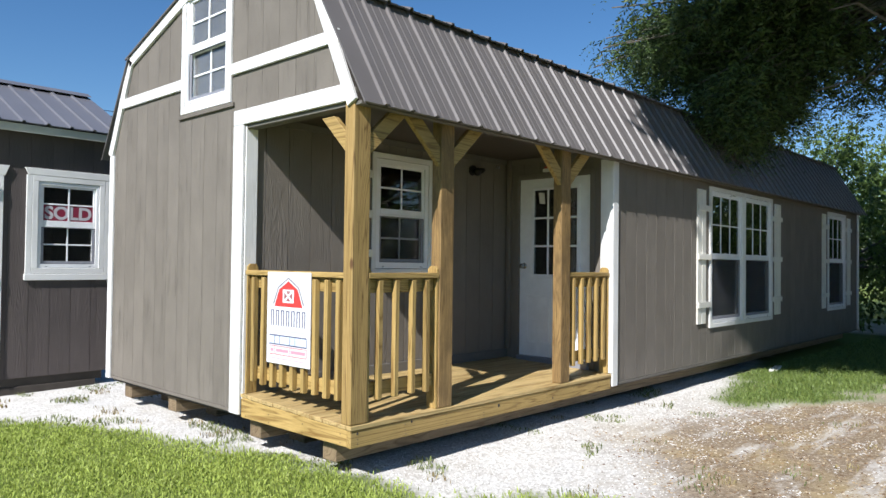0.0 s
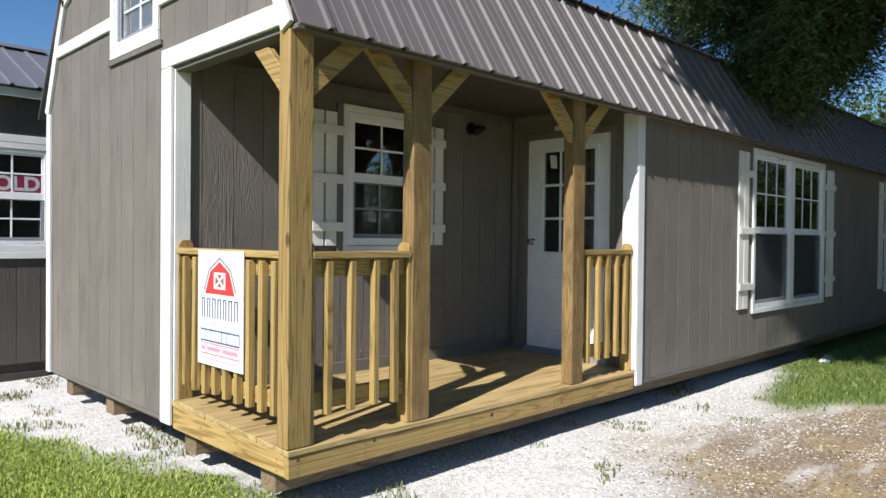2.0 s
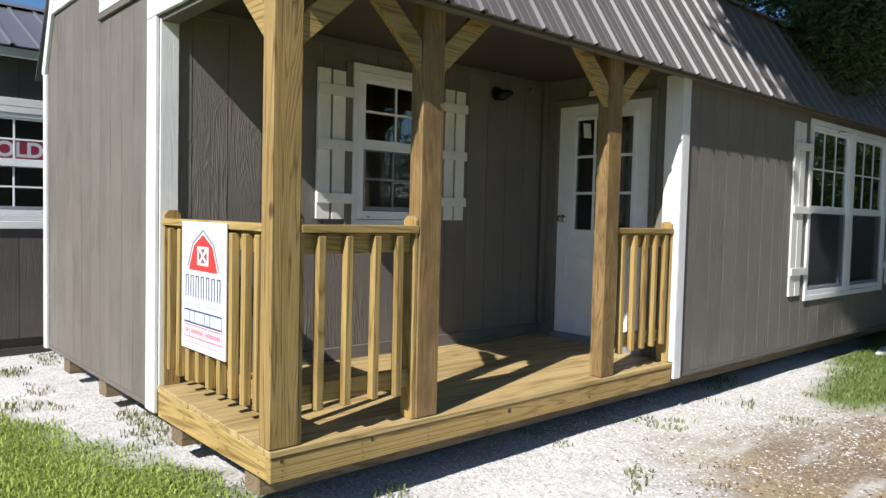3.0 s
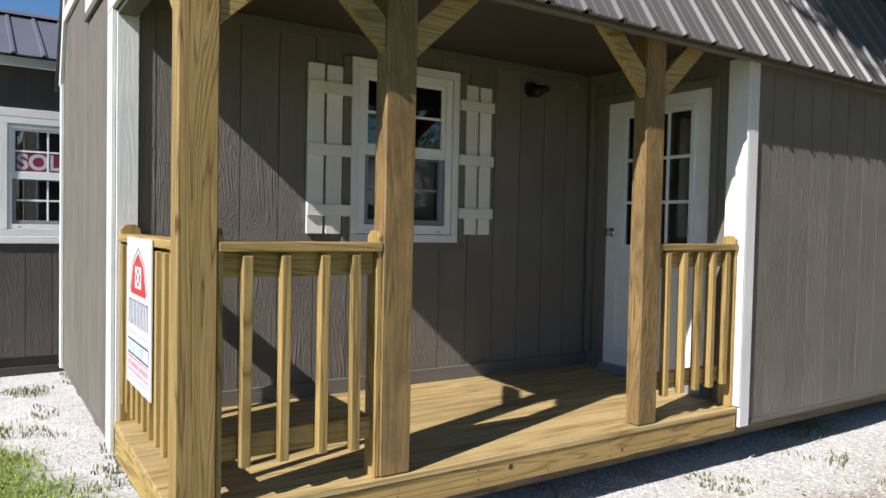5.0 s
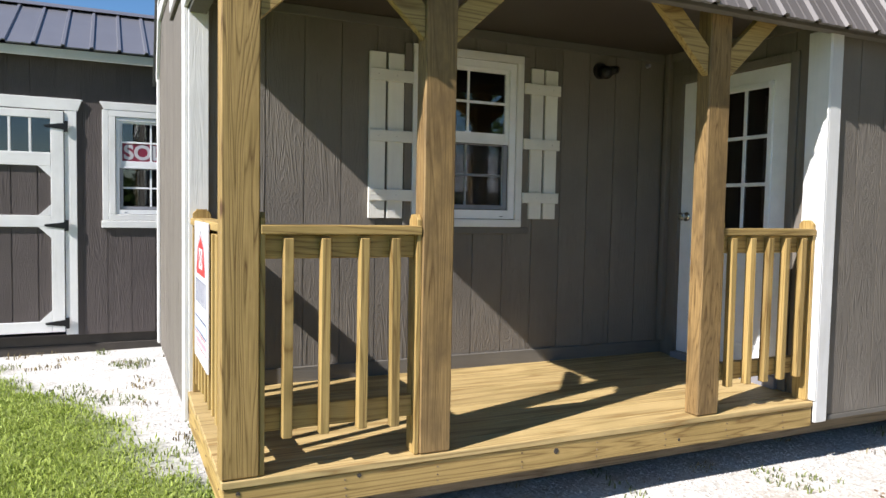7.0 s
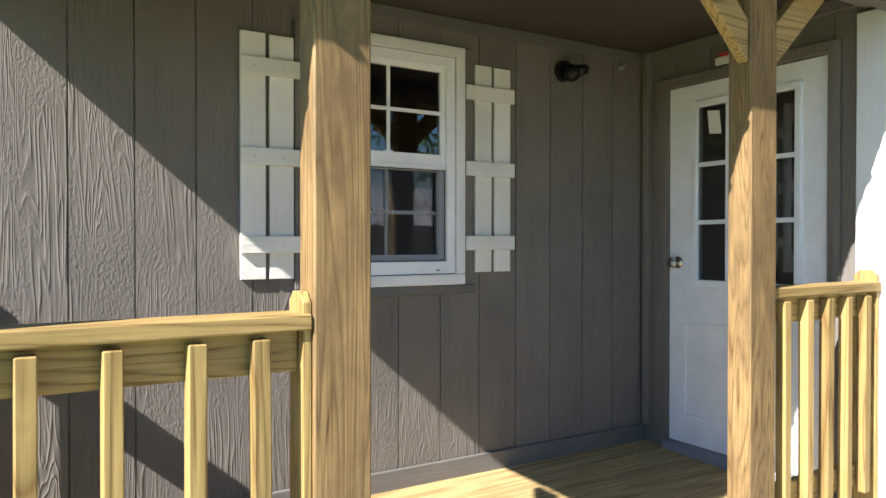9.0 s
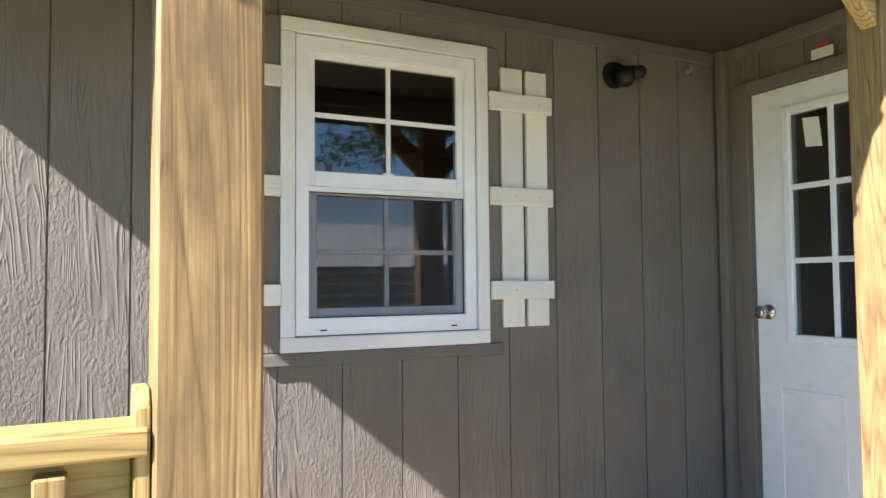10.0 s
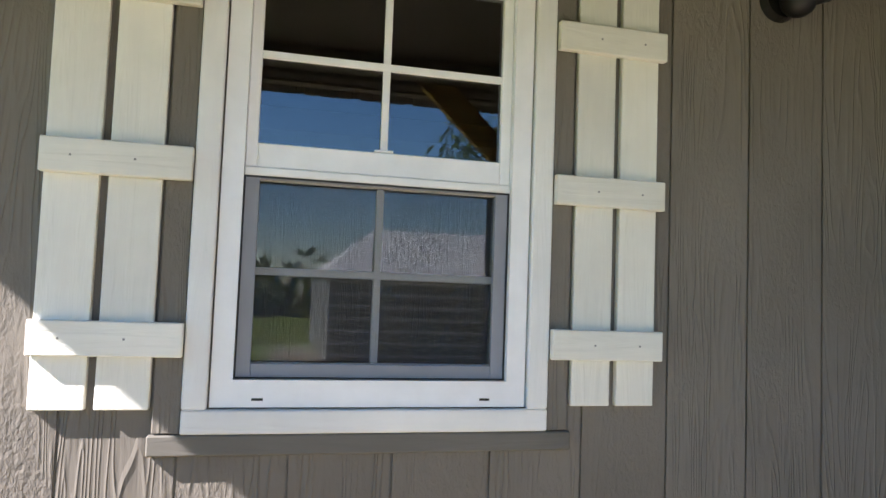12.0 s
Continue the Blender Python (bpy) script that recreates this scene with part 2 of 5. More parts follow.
# ---- mesh helpers ----
def finish(name, bm, mat, parent=None, label="", smooth=False):
    me = bpy.data.meshes.new(name)
    bm.to_mesh(me)
    bm.free()
    me.materials.append(mat)
    if smooth:
        for p in me.polygons:
            p.use_smooth = True
    ob = new(name, me)
    if parent is not None:
        ob.parent = parent
        base = parent
        while base.parent is not None:
            base = base.parent
        ob.matrix_parent_inverse = Matrix.Translation(-base.location) if parent is base else Matrix()
    if label:
        ob["label"] = label
    return ob


part = finish


def box_into(bm, x0, x1, y0, y1, z0, z1, bev=0.0):
    vs = [bm.verts.new(p) for p in ((x0, y0, z0), (x1, y0, z0), (x1, y1, z0), (x0, y1, z0), (x0, y0, z1), (x1, y0, z1), (x1, y1, z1), (x0, y1, z1))]
    fs = [bm.faces.new([vs[i] for i in f]) for f in ((3, 2, 1, 0), (4, 5, 6, 7), (0, 1, 5, 4), (1, 2, 6, 5), (2, 3, 7, 6), (3, 0, 4, 7))]
    if bev > 0:
        es = list({e for f in fs for e in f.edges})
        bmesh.ops.bevel(bm, geom=es, offset=bev, segments=1, affect="EDGES")


def boxes(*bs, bev=0.0):
    bm = bmesh.new()
    for b in bs:
        t = bmesh.new()
        box_into(t, *b, bev)
        tmp = bpy.data.meshes.new("tmp")
        t.to_mesh(tmp)
        t.free()
        bm.from_mesh(tmp)
        bpy.data.meshes.remove(tmp)
    return bm


def prism(poly, axis, a0, a1, bm=None):
    """A polygon in the two other axes (in x, y, z order), drawn out along axis from a0 to a1."""
    bm = bm or bmesh.new()

    def at(p, a):
        return {"x": (a, p[0], p[1]), "y": (p[0], a, p[1]), "z": (p[0], p[1], a)}[axis]
    lo = [bm.verts.new(at(p, a0)) for p in poly]
    hi = [bm.verts.new(at(p, a1)) for p in poly]
    bm.faces.new(lo)
    bm.faces.new(hi)
    k = len(poly)
    for i in range(k):
        bm.faces.new((lo[i], lo[(i + 1) % k], hi[(i + 1) % k], hi[i]))
    bmesh.ops.recalc_face_normals(bm, faces=bm.faces)
    return bm


def ring_x(x0, x1, o, i):
    """A slab across x with a rectangular opening: o and i are (y0, y1, z0, z1) of its outline and of the opening."""
    bm = bmesh.new()
    rows = []
    for x in (x0, x1):
        for a in (o, i):
            rows.append([bm.verts.new((x, a[0], a[2])), bm.verts.new((x, a[1], a[2])), bm.verts.new((x, a[1], a[3])), bm.verts.new((x, a[0], a[3]))])
    for k in range(4):
        q = (k + 1) % 4
        bm.faces.new((rows[0][k], rows[0][q], rows[1][q], rows[1][k]))
        bm.faces.new((rows[2][k], rows[2][q], rows[3][q], rows[3][k]))
        bm.faces.new((rows[0][k], rows[0][q], rows[2][q], rows[2][k]))
        bm.faces.new((rows[1][k], rows[1][q], rows[3][q], rows[3][k]))
    bmesh.ops.recalc_face_normals(bm, faces=bm.faces)
    return bm


def bevelled(bm, w):
    bmesh.ops.bevel(bm, geom=list(bm.edges), offset=w, segments=1, affect="EDGES")
    return bm


def clip_convex(poly, hull):
    """The part of a polygon inside a convex, counter-clockwise hull."""
    out = list(poly)
    for i in range(len(hull)):
        ax, ay = hull[i]
        bx, by = hull[(i + 1) % len(hull)]
        src, out = out, []
        for j in range(len(src)):
            p, q = src[j - 1], src[j]
            dp = (bx - ax) * (p[1] - ay) - (by - ay) * (p[0] - ax)
            dq = (bx - ax) * (q[1] - ay) - (by - ay) * (q[0] - ax)
            if (dp < 0) != (dq < 0):
                t = dp / (dp - dq)
                out.append((p[0] + t * (q[0] - p[0]), p[1] + t * (q[1] - p[1])))
            if dq >= 0:
                out.append(q)
        if len(out) < 3:
            return []
    return out


def pieces(u0, u1, v0, v1, holes):
    """Rectangles that fill u0..u1, v0..v1 but for the holes."""
    us = sorted({u0, u1, *[min(max(h[i], u0), u1) for h in holes for i in (0, 1)]})
    res = []
    for a, b in zip(us, us[1:]):
        if b - a < 1e-5:
            continue
        cuts = sorted((max(h[2], v0), min(h[3], v1)) for h in holes if h[0] < (a + b) / 2 < h[1] and h[3] > v0 and h[2] < v1)
        z = v0
        for c0, c1 in cuts:
            if c0 > z + 1e-5:
                res.append((a, b, z, c0))
            z = max(z, c1)
        if z < v1 - 1e-5:
            res.append((a, b, z, v1))
    return res


def sided_wall(name, parent, axis, at, inward, u0, u1, v0, v1, holes, mat, pitch=0.2065, start=0.0, hull=None, thick=0.09, label="", groove=0.0028, depth=0.006):
    """A framed wall: a backing with openings right through, and grooved siding boards, each an own piece.
    axis: the axis that the wall faces along; at: its outer face; inward: +1 or -1."""
    def extrude(rects, d0, d1):
        bm = bmesh.new()
        for a, b, c, d in rects:
            poly = [(a, c), (b, c), (b, d), (a, d)]
            if hull:
                poly = clip_convex(poly, hull)
            if len(poly) >= 3:
                lo, hi = sorted((at + inward * d0, at + inward * d1))
                prism(poly, axis, lo, hi, bm)
        return bm
    wall = part(name, extrude(pieces(u0, u1, v0, v1, holes), depth + 0.0003, thick), mat, parent, label)
    k = math.floor((u0 - start) / pitch)
    while start + k * pitch < u1:
        a, b = start + k * pitch + groove, start + (k + 1) * pitch - groove
        a, b = max(a, u0), min(b, u1)
        k += 1
        if b - a < 0.01:
            continue
        for r in pieces(a, b, v0, v1, holes):
            bm = extrude([r], 0.0, depth)
            if len(bm.faces):
                part("siding_board", bm, mat, wall)
            else:
                bm.free()
    return wall


def framed(name, base, **tags):
    e = new(name)
    e.location = base
    return tagged(e, **tags)


# ================= the cabin =================
LEN, WID = 12.1, 3.66
PORCH, DEEP = 3.205, 1.27
DECK_END = 3.155
BASE = 0.265
DECK = 0.352
SLOPE = 0.032


def deck_z(y):
    return DECK + SLOPE * y


cabin = framed("portable_cabin", (LEN / 2, WID / 2, 0), label="grey-brown lofted barn cabin with corner porch, white trim and metal roof", category="cabin")

EAVE_Y, EAVE_Z = -0.15, 2.356
KINK_Y, KINK_Z = 0.40, 3.262
RIDGE_Z = 3.755
GAMBREL = [(0, BASE), (WID, BASE), (WID, 2.385), (WID - KINK_Y, KINK_Z - 0.02), (WID / 2, RIDGE_Z - 0.03), (KINK_Y, KINK_Z - 0.02), (0, 2.385)]

# gable end
GW = (1.525, 2.185, 2.65, 3.57)
gable = sided_wall("gable_wall", cabin, "x", 0.0, 1, 0, WID, BASE, RIDGE_Z, [(-0.1, 1.275, 0, 2.385), GW], M_SIDE, start=0.02, hull=GAMBREL, groove=0.0015, depth=0.0025, label="grey-brown grooved gable siding")
# far gable, back wall
part("far_gable_wall", prism(GAMBREL, "x", LEN - 0.09, LEN), M_SIDE, cabin)
part("rear_wall", boxes((0.09, LEN - 0.09, WID - 0.09, WID, BASE, 2.385)), M_SIDE, cabin)
# front wall beyond the porch
BW1, BW2, FW = (5.433, 6.387, 0.705, 2.27), (6.491, 7.445, 0.705, 2.27), (10.212, 11.166, 0.715, 2.26)
front = sided_wall("front_wall", cabin, "y", 0.0, 1, PORCH, LEN, BASE, 2.46, [BW1, BW2, FW], M_SIDE, start=3.215, pitch=0.2125, label="grey-brown grooved front siding")
# porch walls
PW = (1.301, 1.956, 1.322, 2.296)
DOORY0, DOORY1, DOORZ0, DOORZ1 = 0.247, 1.109, 0.426, 2.262
back = sided_wall("porch_back_wall", cabin, "y", DEEP, 1, 0.102, PORCH + 0.09, DECK, 2.54, [PW], M_SIDE, start=0.183, pitch=0.2125, label="grey-brown grooved porch wall in shade")
side = sided_wall("porch_side_wall", cabin, "x", PORCH - 0.02, 1, 0.0, DEEP, DECK, 2.54, [(DOORY0, DOORY1, 0.3, DOORZ1)], M_SIDE, start=0.02)
part("porch_ceiling", boxes((0.09, PORCH - 0.02, 0.0, DEEP, 2.478, 2.498)), M_CEIL, cabin, "grey-brown porch ceiling panel, darkened for shade")
part("cabin_floor", boxes((0.09, LEN - 0.09, DEEP + 0.09, WID - 0.09, 0.36, 0.39), (PORCH + 0.07, LEN - 0.09, 0.09, DEEP + 0.09, 0.36, 0.39)), M_ROOM, cabin)
part("cabin_ceiling", boxes((0.09, LEN - 0.09, DEEP + 0.09, WID - 0.09, 2.505, 2.525), (PORCH + 0.07, LEN - 0.09, 0.09, DEEP + 0.09, 2.505, 2.525)), M_ROOM, cabin)

# trim boards on the gable
def trim(x0, x1, y0, y1, z0, z1, mat=None, name="trim_board", label="white painted trim board"):
    return part(name, boxes((x0, x1, y0, y1, z0, z1), bev=0.003), mat or M_WHITE_Z, cabin, label)


trim(-0.022, -0.001, 1.265, 1.40, 0.235, 2.39)
trim(-0.022, -0.001, 3.575, 3.66, 0.235, 2.37)
trim(-0.022, -0.001, 0.02, 1.40, 2.392, 2.505, M_WHITE_Y)
trim(-0.022, -0.001, 0.16, 1.455, 2.79, 2.878, M_WHITE_Y)
trim(-0.022, -0.001, 2.255, 3.47, 2.80, 2.89, M_WHITE_Y)
trim(-0.001, 0.1, 1.25, 1.263, DECK, 2.385, name="jamb_board", label="white rough-sawn jamb board")
trim(3.16, 3.25, -0.022, -0.001, 0.235, 2.385)
trim(3.147, 3.1595, -0.022, 0.115, DECK + 0.005, 2.385, name="jamb_board", label="white jamb board, half in sun")
trim(LEN - 0.08, LEN + 0.01, -0.022, -0.001, 0.25, 2.385)


def sloped_board(p, q, w, x0, x1, mat, label=""):
    (y0, z0), (y1, z1) = p, q
    d = Vector((y1 - y0, z1 - z0)).normalized()
    nrm = Vector((-d.y, d.x))
    if nrm.y > 0:
        nrm = -nrm
    poly = [(y0, z0), (y1, z1), (y1 + nrm.x * w, z1 + nrm.y * w), (y0 + nrm.x * w, z0 + nrm.y * w)]
    return part("rake_trim", bevelled(prism(poly, "x", x0, x1), 0.002), mat, cabin, label)


RK = [(-0.03, 2.395), (KINK_Y - 0.02, KINK_Z - 0.01), (WID / 2, RIDGE_Z - 0.02), (WID - KINK_Y + 0.02, KINK_Z - 0.01), (WID + 0.03, 2.395)]
for p, q in zip(RK, RK[1:]):
    sloped_board(p, q, 0.088, -0.026, -0.0015, M_WHITE_Y, "white rake trim board")


# ribbed metal roof
def ribbed_slope(name, parent, x0, x1, p, q, mat, pitch=0.2286, thick=0.012, first=0.0, label="", rib=0.018, minor=True):
    """One roof slope of steel sheet with raised ribs that run from the eave p to the top q."""
    (y0, z0), (y1, z1) = p, q
    d = Vector((y1 - y0, z1 - z0)).normalized()
    up = Vector((-d.y, d.x))
    if up.y < 0:
        up = -up
    prof = [(x0, 0.0)]
    x = x0 + first
    while x < x1 - 0.05:
        for dx, h in ((-0.02, 0), (-0.012, rib), (0.012, rib), (0.02, 0)):
            if x0 < x + dx < x1:
                prof.append((x + dx, h))
        for dx in (pitch / 3, pitch * 2 / 3) if minor else ():
            for e, h in ((-0.011, 0.0), (-0.005, 0.0035), (0.005, 0.0035), (0.011, 0.0)):
                if x + dx + e < x1:
                    prof.append((x + dx + e, h))
        x += pitch
    prof.append((x1, 0.0))
    bm = bmesh.new()
    rings = []
    for off in (0.0, -thick):
        for yy, zz in ((y0, z0), (y1, z1)):
            rings.append([bm.verts.new((px, yy + up.x * (h + off), zz + up.y * (h + off))) for px, h in prof])
    k = len(prof)
    for i in range(k - 1):
        bm.faces.new((rings[0][i], rings[0][i + 1], rings[1][i + 1], rings[1][i]))
        bm.faces.new((rings[2][i], rings[3][i], rings[3][i + 1], rings[2][i + 1]))
        bm.faces.new((rings[0][i], rings[2][i], rings[2][i + 1], rings[0][i + 1]))
        bm.faces.new((rings[1][i], rings[1][i + 1], rings[3][i + 1], rings[3][i]))
    for i in (0, k - 1):
        bm.faces.new((rings[0][i], rings[1][i], rings[3][i], rings[2][i]))
    bmesh.ops.recalc_face_normals(bm, faces=bm.faces)
    return part(name, bm, mat, parent, label)


RX0, RX1 = -0.045, LEN + 0.06
ribbed_slope("lower_roof_slope", cabin, RX0, RX1, (EAVE_Y, EAVE_Z), (KINK_Y, KINK_Z), M_ROOF, first=0.172, label="steep charcoal ribbed steel roof slope")
ribbed_slope("upper_roof_slope", cabin, RX0, RX1, (KINK_Y - 0.06, KINK_Z - 0.005), (WID / 2, RIDGE_Z), M_ROOF, first=0.172)
ribbed_slope("lower_roof_slope", cabin, RX0, RX1, (WID - EAVE_Y, EAVE_Z), (WID - KINK_Y, KINK_Z), M_ROOF, first=0.172)
ribbed_slope("upper_roof_slope", cabin, RX0, RX1, (WID - KINK_Y + 0.06, KINK_Z - 0.005), (WID / 2, RIDGE_Z), M_ROOF, first=0.172)
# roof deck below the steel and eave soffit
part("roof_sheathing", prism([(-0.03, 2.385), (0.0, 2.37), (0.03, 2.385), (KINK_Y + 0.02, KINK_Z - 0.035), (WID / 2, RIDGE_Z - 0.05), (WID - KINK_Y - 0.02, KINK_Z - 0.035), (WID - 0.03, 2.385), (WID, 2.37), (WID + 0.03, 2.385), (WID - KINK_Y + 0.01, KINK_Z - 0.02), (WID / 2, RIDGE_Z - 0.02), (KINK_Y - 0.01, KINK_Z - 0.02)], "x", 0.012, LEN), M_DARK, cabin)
part("eave_board", boxes((0.0, LEN, -0.06, -0.003, 2.36, 2.385), bev=0.002), M_SIDE_X, cabin)
part("porch_header", boxes((0.0, PORCH - 0.025, 0.0, 0.09, 2.40, 2.476), bev=0.003), M_SIDE_X, cabin, "grey-brown header beam over the porch posts")
part("porch_header", boxes((0.002, 0.09, 0.1, 1.249, 2.362, 2.391), bev=0.003), M_SIDE_X, cabin)

# base boards, skids
part("base_board", boxes((PORCH + 0.08, LEN, -0.006, 0.03, 0.235, 0.262), bev=0.002), M_SIDE_X, cabin)
part("base_board", boxes((-0.004, 0.03, 1.40, WID, 0.235, 0.262), bev=0.002), M_SIDE, cabin)
part("base_board", boxes((0.103, PORCH - 0.0205, DEEP - 0.018, DEEP - 0.0005, deck_z(DEEP) - 0.01, deck_z(DEEP) + 0.085), bev=0.003), M_SIDE_X, cabin, "grey-brown skirting board at the deck")
part("corner_trim", boxes((PORCH - 0.062, PORCH - 0.0205, DEEP - 0.0605, DEEP - 0.019, deck_z(DEEP) + 0.09, 2.476), bev=0.003), M_SIDE, cabin)
part("ceiling_trim", boxes((0.103, PORCH - 0.065, DEEP - 0.02, DEEP - 0.0005, 2.423, 2.4765), bev=0.003), M_SIDE_X, cabin)
part("ceiling_trim", boxes((PORCH - 0.04, PORCH - 0.0205, 0.115, DEEP - 0.062, 2.423, 2.4765), bev=0.003), M_SIDE, cabin)
for y in (0.30, 1.18, 2.48, 3.36):
    part("skid", boxes((0.07, LEN - 0.05, y - 0.07, y + 0.07, 0.07, 0.208), bev=0.006), M_SKID, cabin, "weathered timber skid under the floor")
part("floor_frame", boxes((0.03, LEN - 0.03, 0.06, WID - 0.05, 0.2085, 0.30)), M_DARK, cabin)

# porch deck
deck = part("deck_frame", boxes((0.0, DECK_END, -0.001, 0.036, 0.212, 0.322), bev=0.004), M_LUM["x"], cabin, "treated pine rim board")
part("rim_board", bevelled(prism([(0.038, 0.215), (1.262, 0.215), (1.262, DECK + SLOPE * 1.262 - 0.0295), (0.038, DECK + SLOPE * 0.038 - 0.0295)], "x", 0.0, 0.037), 0.004), M_LUM["y"], cabin, "treated pine rim board on the gable end")
rng = random.Random(5)


def plank(y0, y1, x0, x1):
    z0, z1 = deck_z(y0), deck_z(y1)
    bm = prism([(y0, z0 - 0.028), (y1, z1 - 0.028), (y1, z1), (y0, z0)], "x", x0, x1)
    return part("plank", bevelled(bm, 0.003), M_DECK, deck)


y = -0.008
while y < DEEP + 0.02:
    w = 0.1385
    plank(y, min(y + w, DEEP + 0.02), -0.006 + rng.uniform(-0.003, 0.003), DECK_END if y < 0.115 else PORCH - 0.022)
    y += w + 0.004


def stud(x, y, z, r, axis="y", mat=None):
    bm = bmesh.new()
    rot = Matrix.Rotation(radians(90), 4, "X" if axis == "y" else "Y")
    bmesh.ops.create_cone(bm, cap_ends=True, segments=8, radius1=r, radius2=r * 0.9, depth=0.003, matrix=Matrix.Translation((x, y, z)) @ rot)
    part("nail_head", bm, mat or M_SKID, deck)


rn = random.Random(8)
for x in (0.06, 0.47, 0.88, 1.29, 1.70, 2.11, 2.52, 2.93):
    for z in (0.232, 0.262, 0.296):
        stud(x + rn.uniform(-0.006, 0.006), -0.0022, z + rn.uniform(-0.004, 0.004), 0.0042)
for x, z, r in ((0.055, 0.30, 0.009), (0.53, 0.305, 0.010), (1.47, 0.285, 0.014), (2.2, 0.25, 0.008)):
    stud(x, -0.0021, z, r, "y", M_DARK)
for y in (0.1, 0.5, 0.9, 1.2):
    for z in (0.235, 0.29):
        stud(-0.0012, y, z, 0.0045, "x")


# posts and braces
def post(x0, y0, top=2.398, mat=None):
    return part("porch_post", boxes((x0, x0 + 0.14, y0, y0 + 0.09, DECK + 0.004, top), bev=0.005), mat or M_LUM["z"], cabin, "treated pine porch post")


POSTS = (-0.008, 0.791, 2.312)
for px in POSTS:
    post(px, -0.002, mat=M_POST if px > 0.1 else M_CORNER)


def brace_x(x, s, y0, y1):
    poly = [(x, 2.06), (x + s * 0.36, 2.397), (x + s * 0.21, 2.397), (x, 2.20)]
    part("post_brace", bevelled(prism(poly, "y", y0, y1), 0.003), M_LUM["x"], cabin, "diagonal pine brace")


brace_x(POSTS[0] + 0.1405, 1, 0.01, 0.05)
for px in POSTS[1:]:
    brace_x(px - 0.0005, -1, 0.01, 0.05)
    brace_x(px + 0.1405, 1, 0.01, 0.05)
poly = [(0.0885, 2.07), (0.345, 2.318), (0.215, 2.318), (0.0885, 2.20)]
part("post_brace", bevelled(prism(poly, "x", 0.003, 0.0435), 0.003), M_LUM["y"], cabin, "diagonal pine brace in full sun")


# railings
def dog_ear(u0, u1, z0, z1, c=0.022):
    return [(u0, z0), (u1, z0), (u1, z1 - c), (u1 - c, z1), (u0 + c, z1), (u0, z1 - c)]


def railing_x(x0, x1, y, count):
    """A railing that runs along x: end boards, top rail, two stringers, balusters on the outer side."""
    zt = 1.307
    rail = part("railing", boxes((x0 + 0.002, x1 - 0.002, y - 0.022, y + 0.085, zt - 0.036, zt), bev=0.004), M_LUM["x"], cabin, "treated pine porch railing")
    for z0, z1 in ((zt - 0.13, zt - 0.038), (0.512, 0.602)):
        part("stringer", boxes((x0 + 0.021, x1 - 0.021, y + 0.02, y + 0.056, z0, z1), bev=0.003), M_LUM["x"], rail)
    for a, zz in ((x0 + 0.001, 1.354), (x1 - 0.0205, 1.354)):
        part("end_board", bevelled(prism(dog_ear(y - 0.012, y + 0.078, deck_z(y) + 0.002, zz), "x", a, a + 0.0195), 0.002), M_LUM["z"], rail)
    r = random.Random(int(x0 * 1000))
    for i in range(count):
        c = x0 + (x1 - x0) * (i + 0.72) / (count + 0.44) + r.uniform(-0.006, 0.006)
        zl = 0.488 + r.uniform(-0.008, 0.008)
        b = part("baluster", boxes((-0.019, 0.019, y - 0.02, y + 0.0185, 0, zt - 0.05 - zl), bev=0.003), M_LUM["z"], rail)
        b.location = (c, 0, zl)
        b.rotation_euler = (0, r.uniform(-0.006, 0.006), r.uniform(-0.05, 0.05))
    return rail


railing_x(POSTS[0] + 0.142, POSTS[1] - 0.001, 0.02, 4)
railing_x(POSTS[2] + 0.142, 3.145, 0.03, 5)


def railing_y(y0, y1, x, count):
    zt = 1.307
    rail = part("railing", boxes((x - 0.022, x + 0.085, y0 + 0.002, y1 - 0.002, zt - 0.036, zt), bev=0.004), M_LUM["y"], cabin, "treated pine porch railing on the gable end")
    for z0, z1 in ((zt - 0.13, zt - 0.038), (0.512, 0.602)):
        part("stringer", boxes((x + 0.02, x + 0.056, y0 + 0.003, y1 - 0.021, z0, z1), bev=0.003), M_LUM["y"], rail)
    part("end_board", bevelled(prism(dog_ear(x - 0.012, x + 0.078, deck_z(1.2) + 0.002, 1.354), "y", y1 - 0.0205, y1 - 0.001), 0.002), M_LUM["z"], rail)
    r = random.Random(17)
    for i in range(count):
        c = y0 + (y1 - y0 - 0.02) * (i + 0.62) / (count + 0.3)
        zl = 0.488 + r.uniform(-0.008, 0.008)
        b = part("baluster", boxes((x - 0.02, x + 0.0185, -0.019, 0.019, 0, zt - 0.05 - zl), bev=0.003), M_LUM["z"], rail)
        b.location = (0, c, zl)
        b.rotation_euler = (r.uniform(-0.008, 0.008), 0, r.uniform(-0.05, 0.05))
    return rail


railing_y(0.09, 1.249, 0.03, 9)


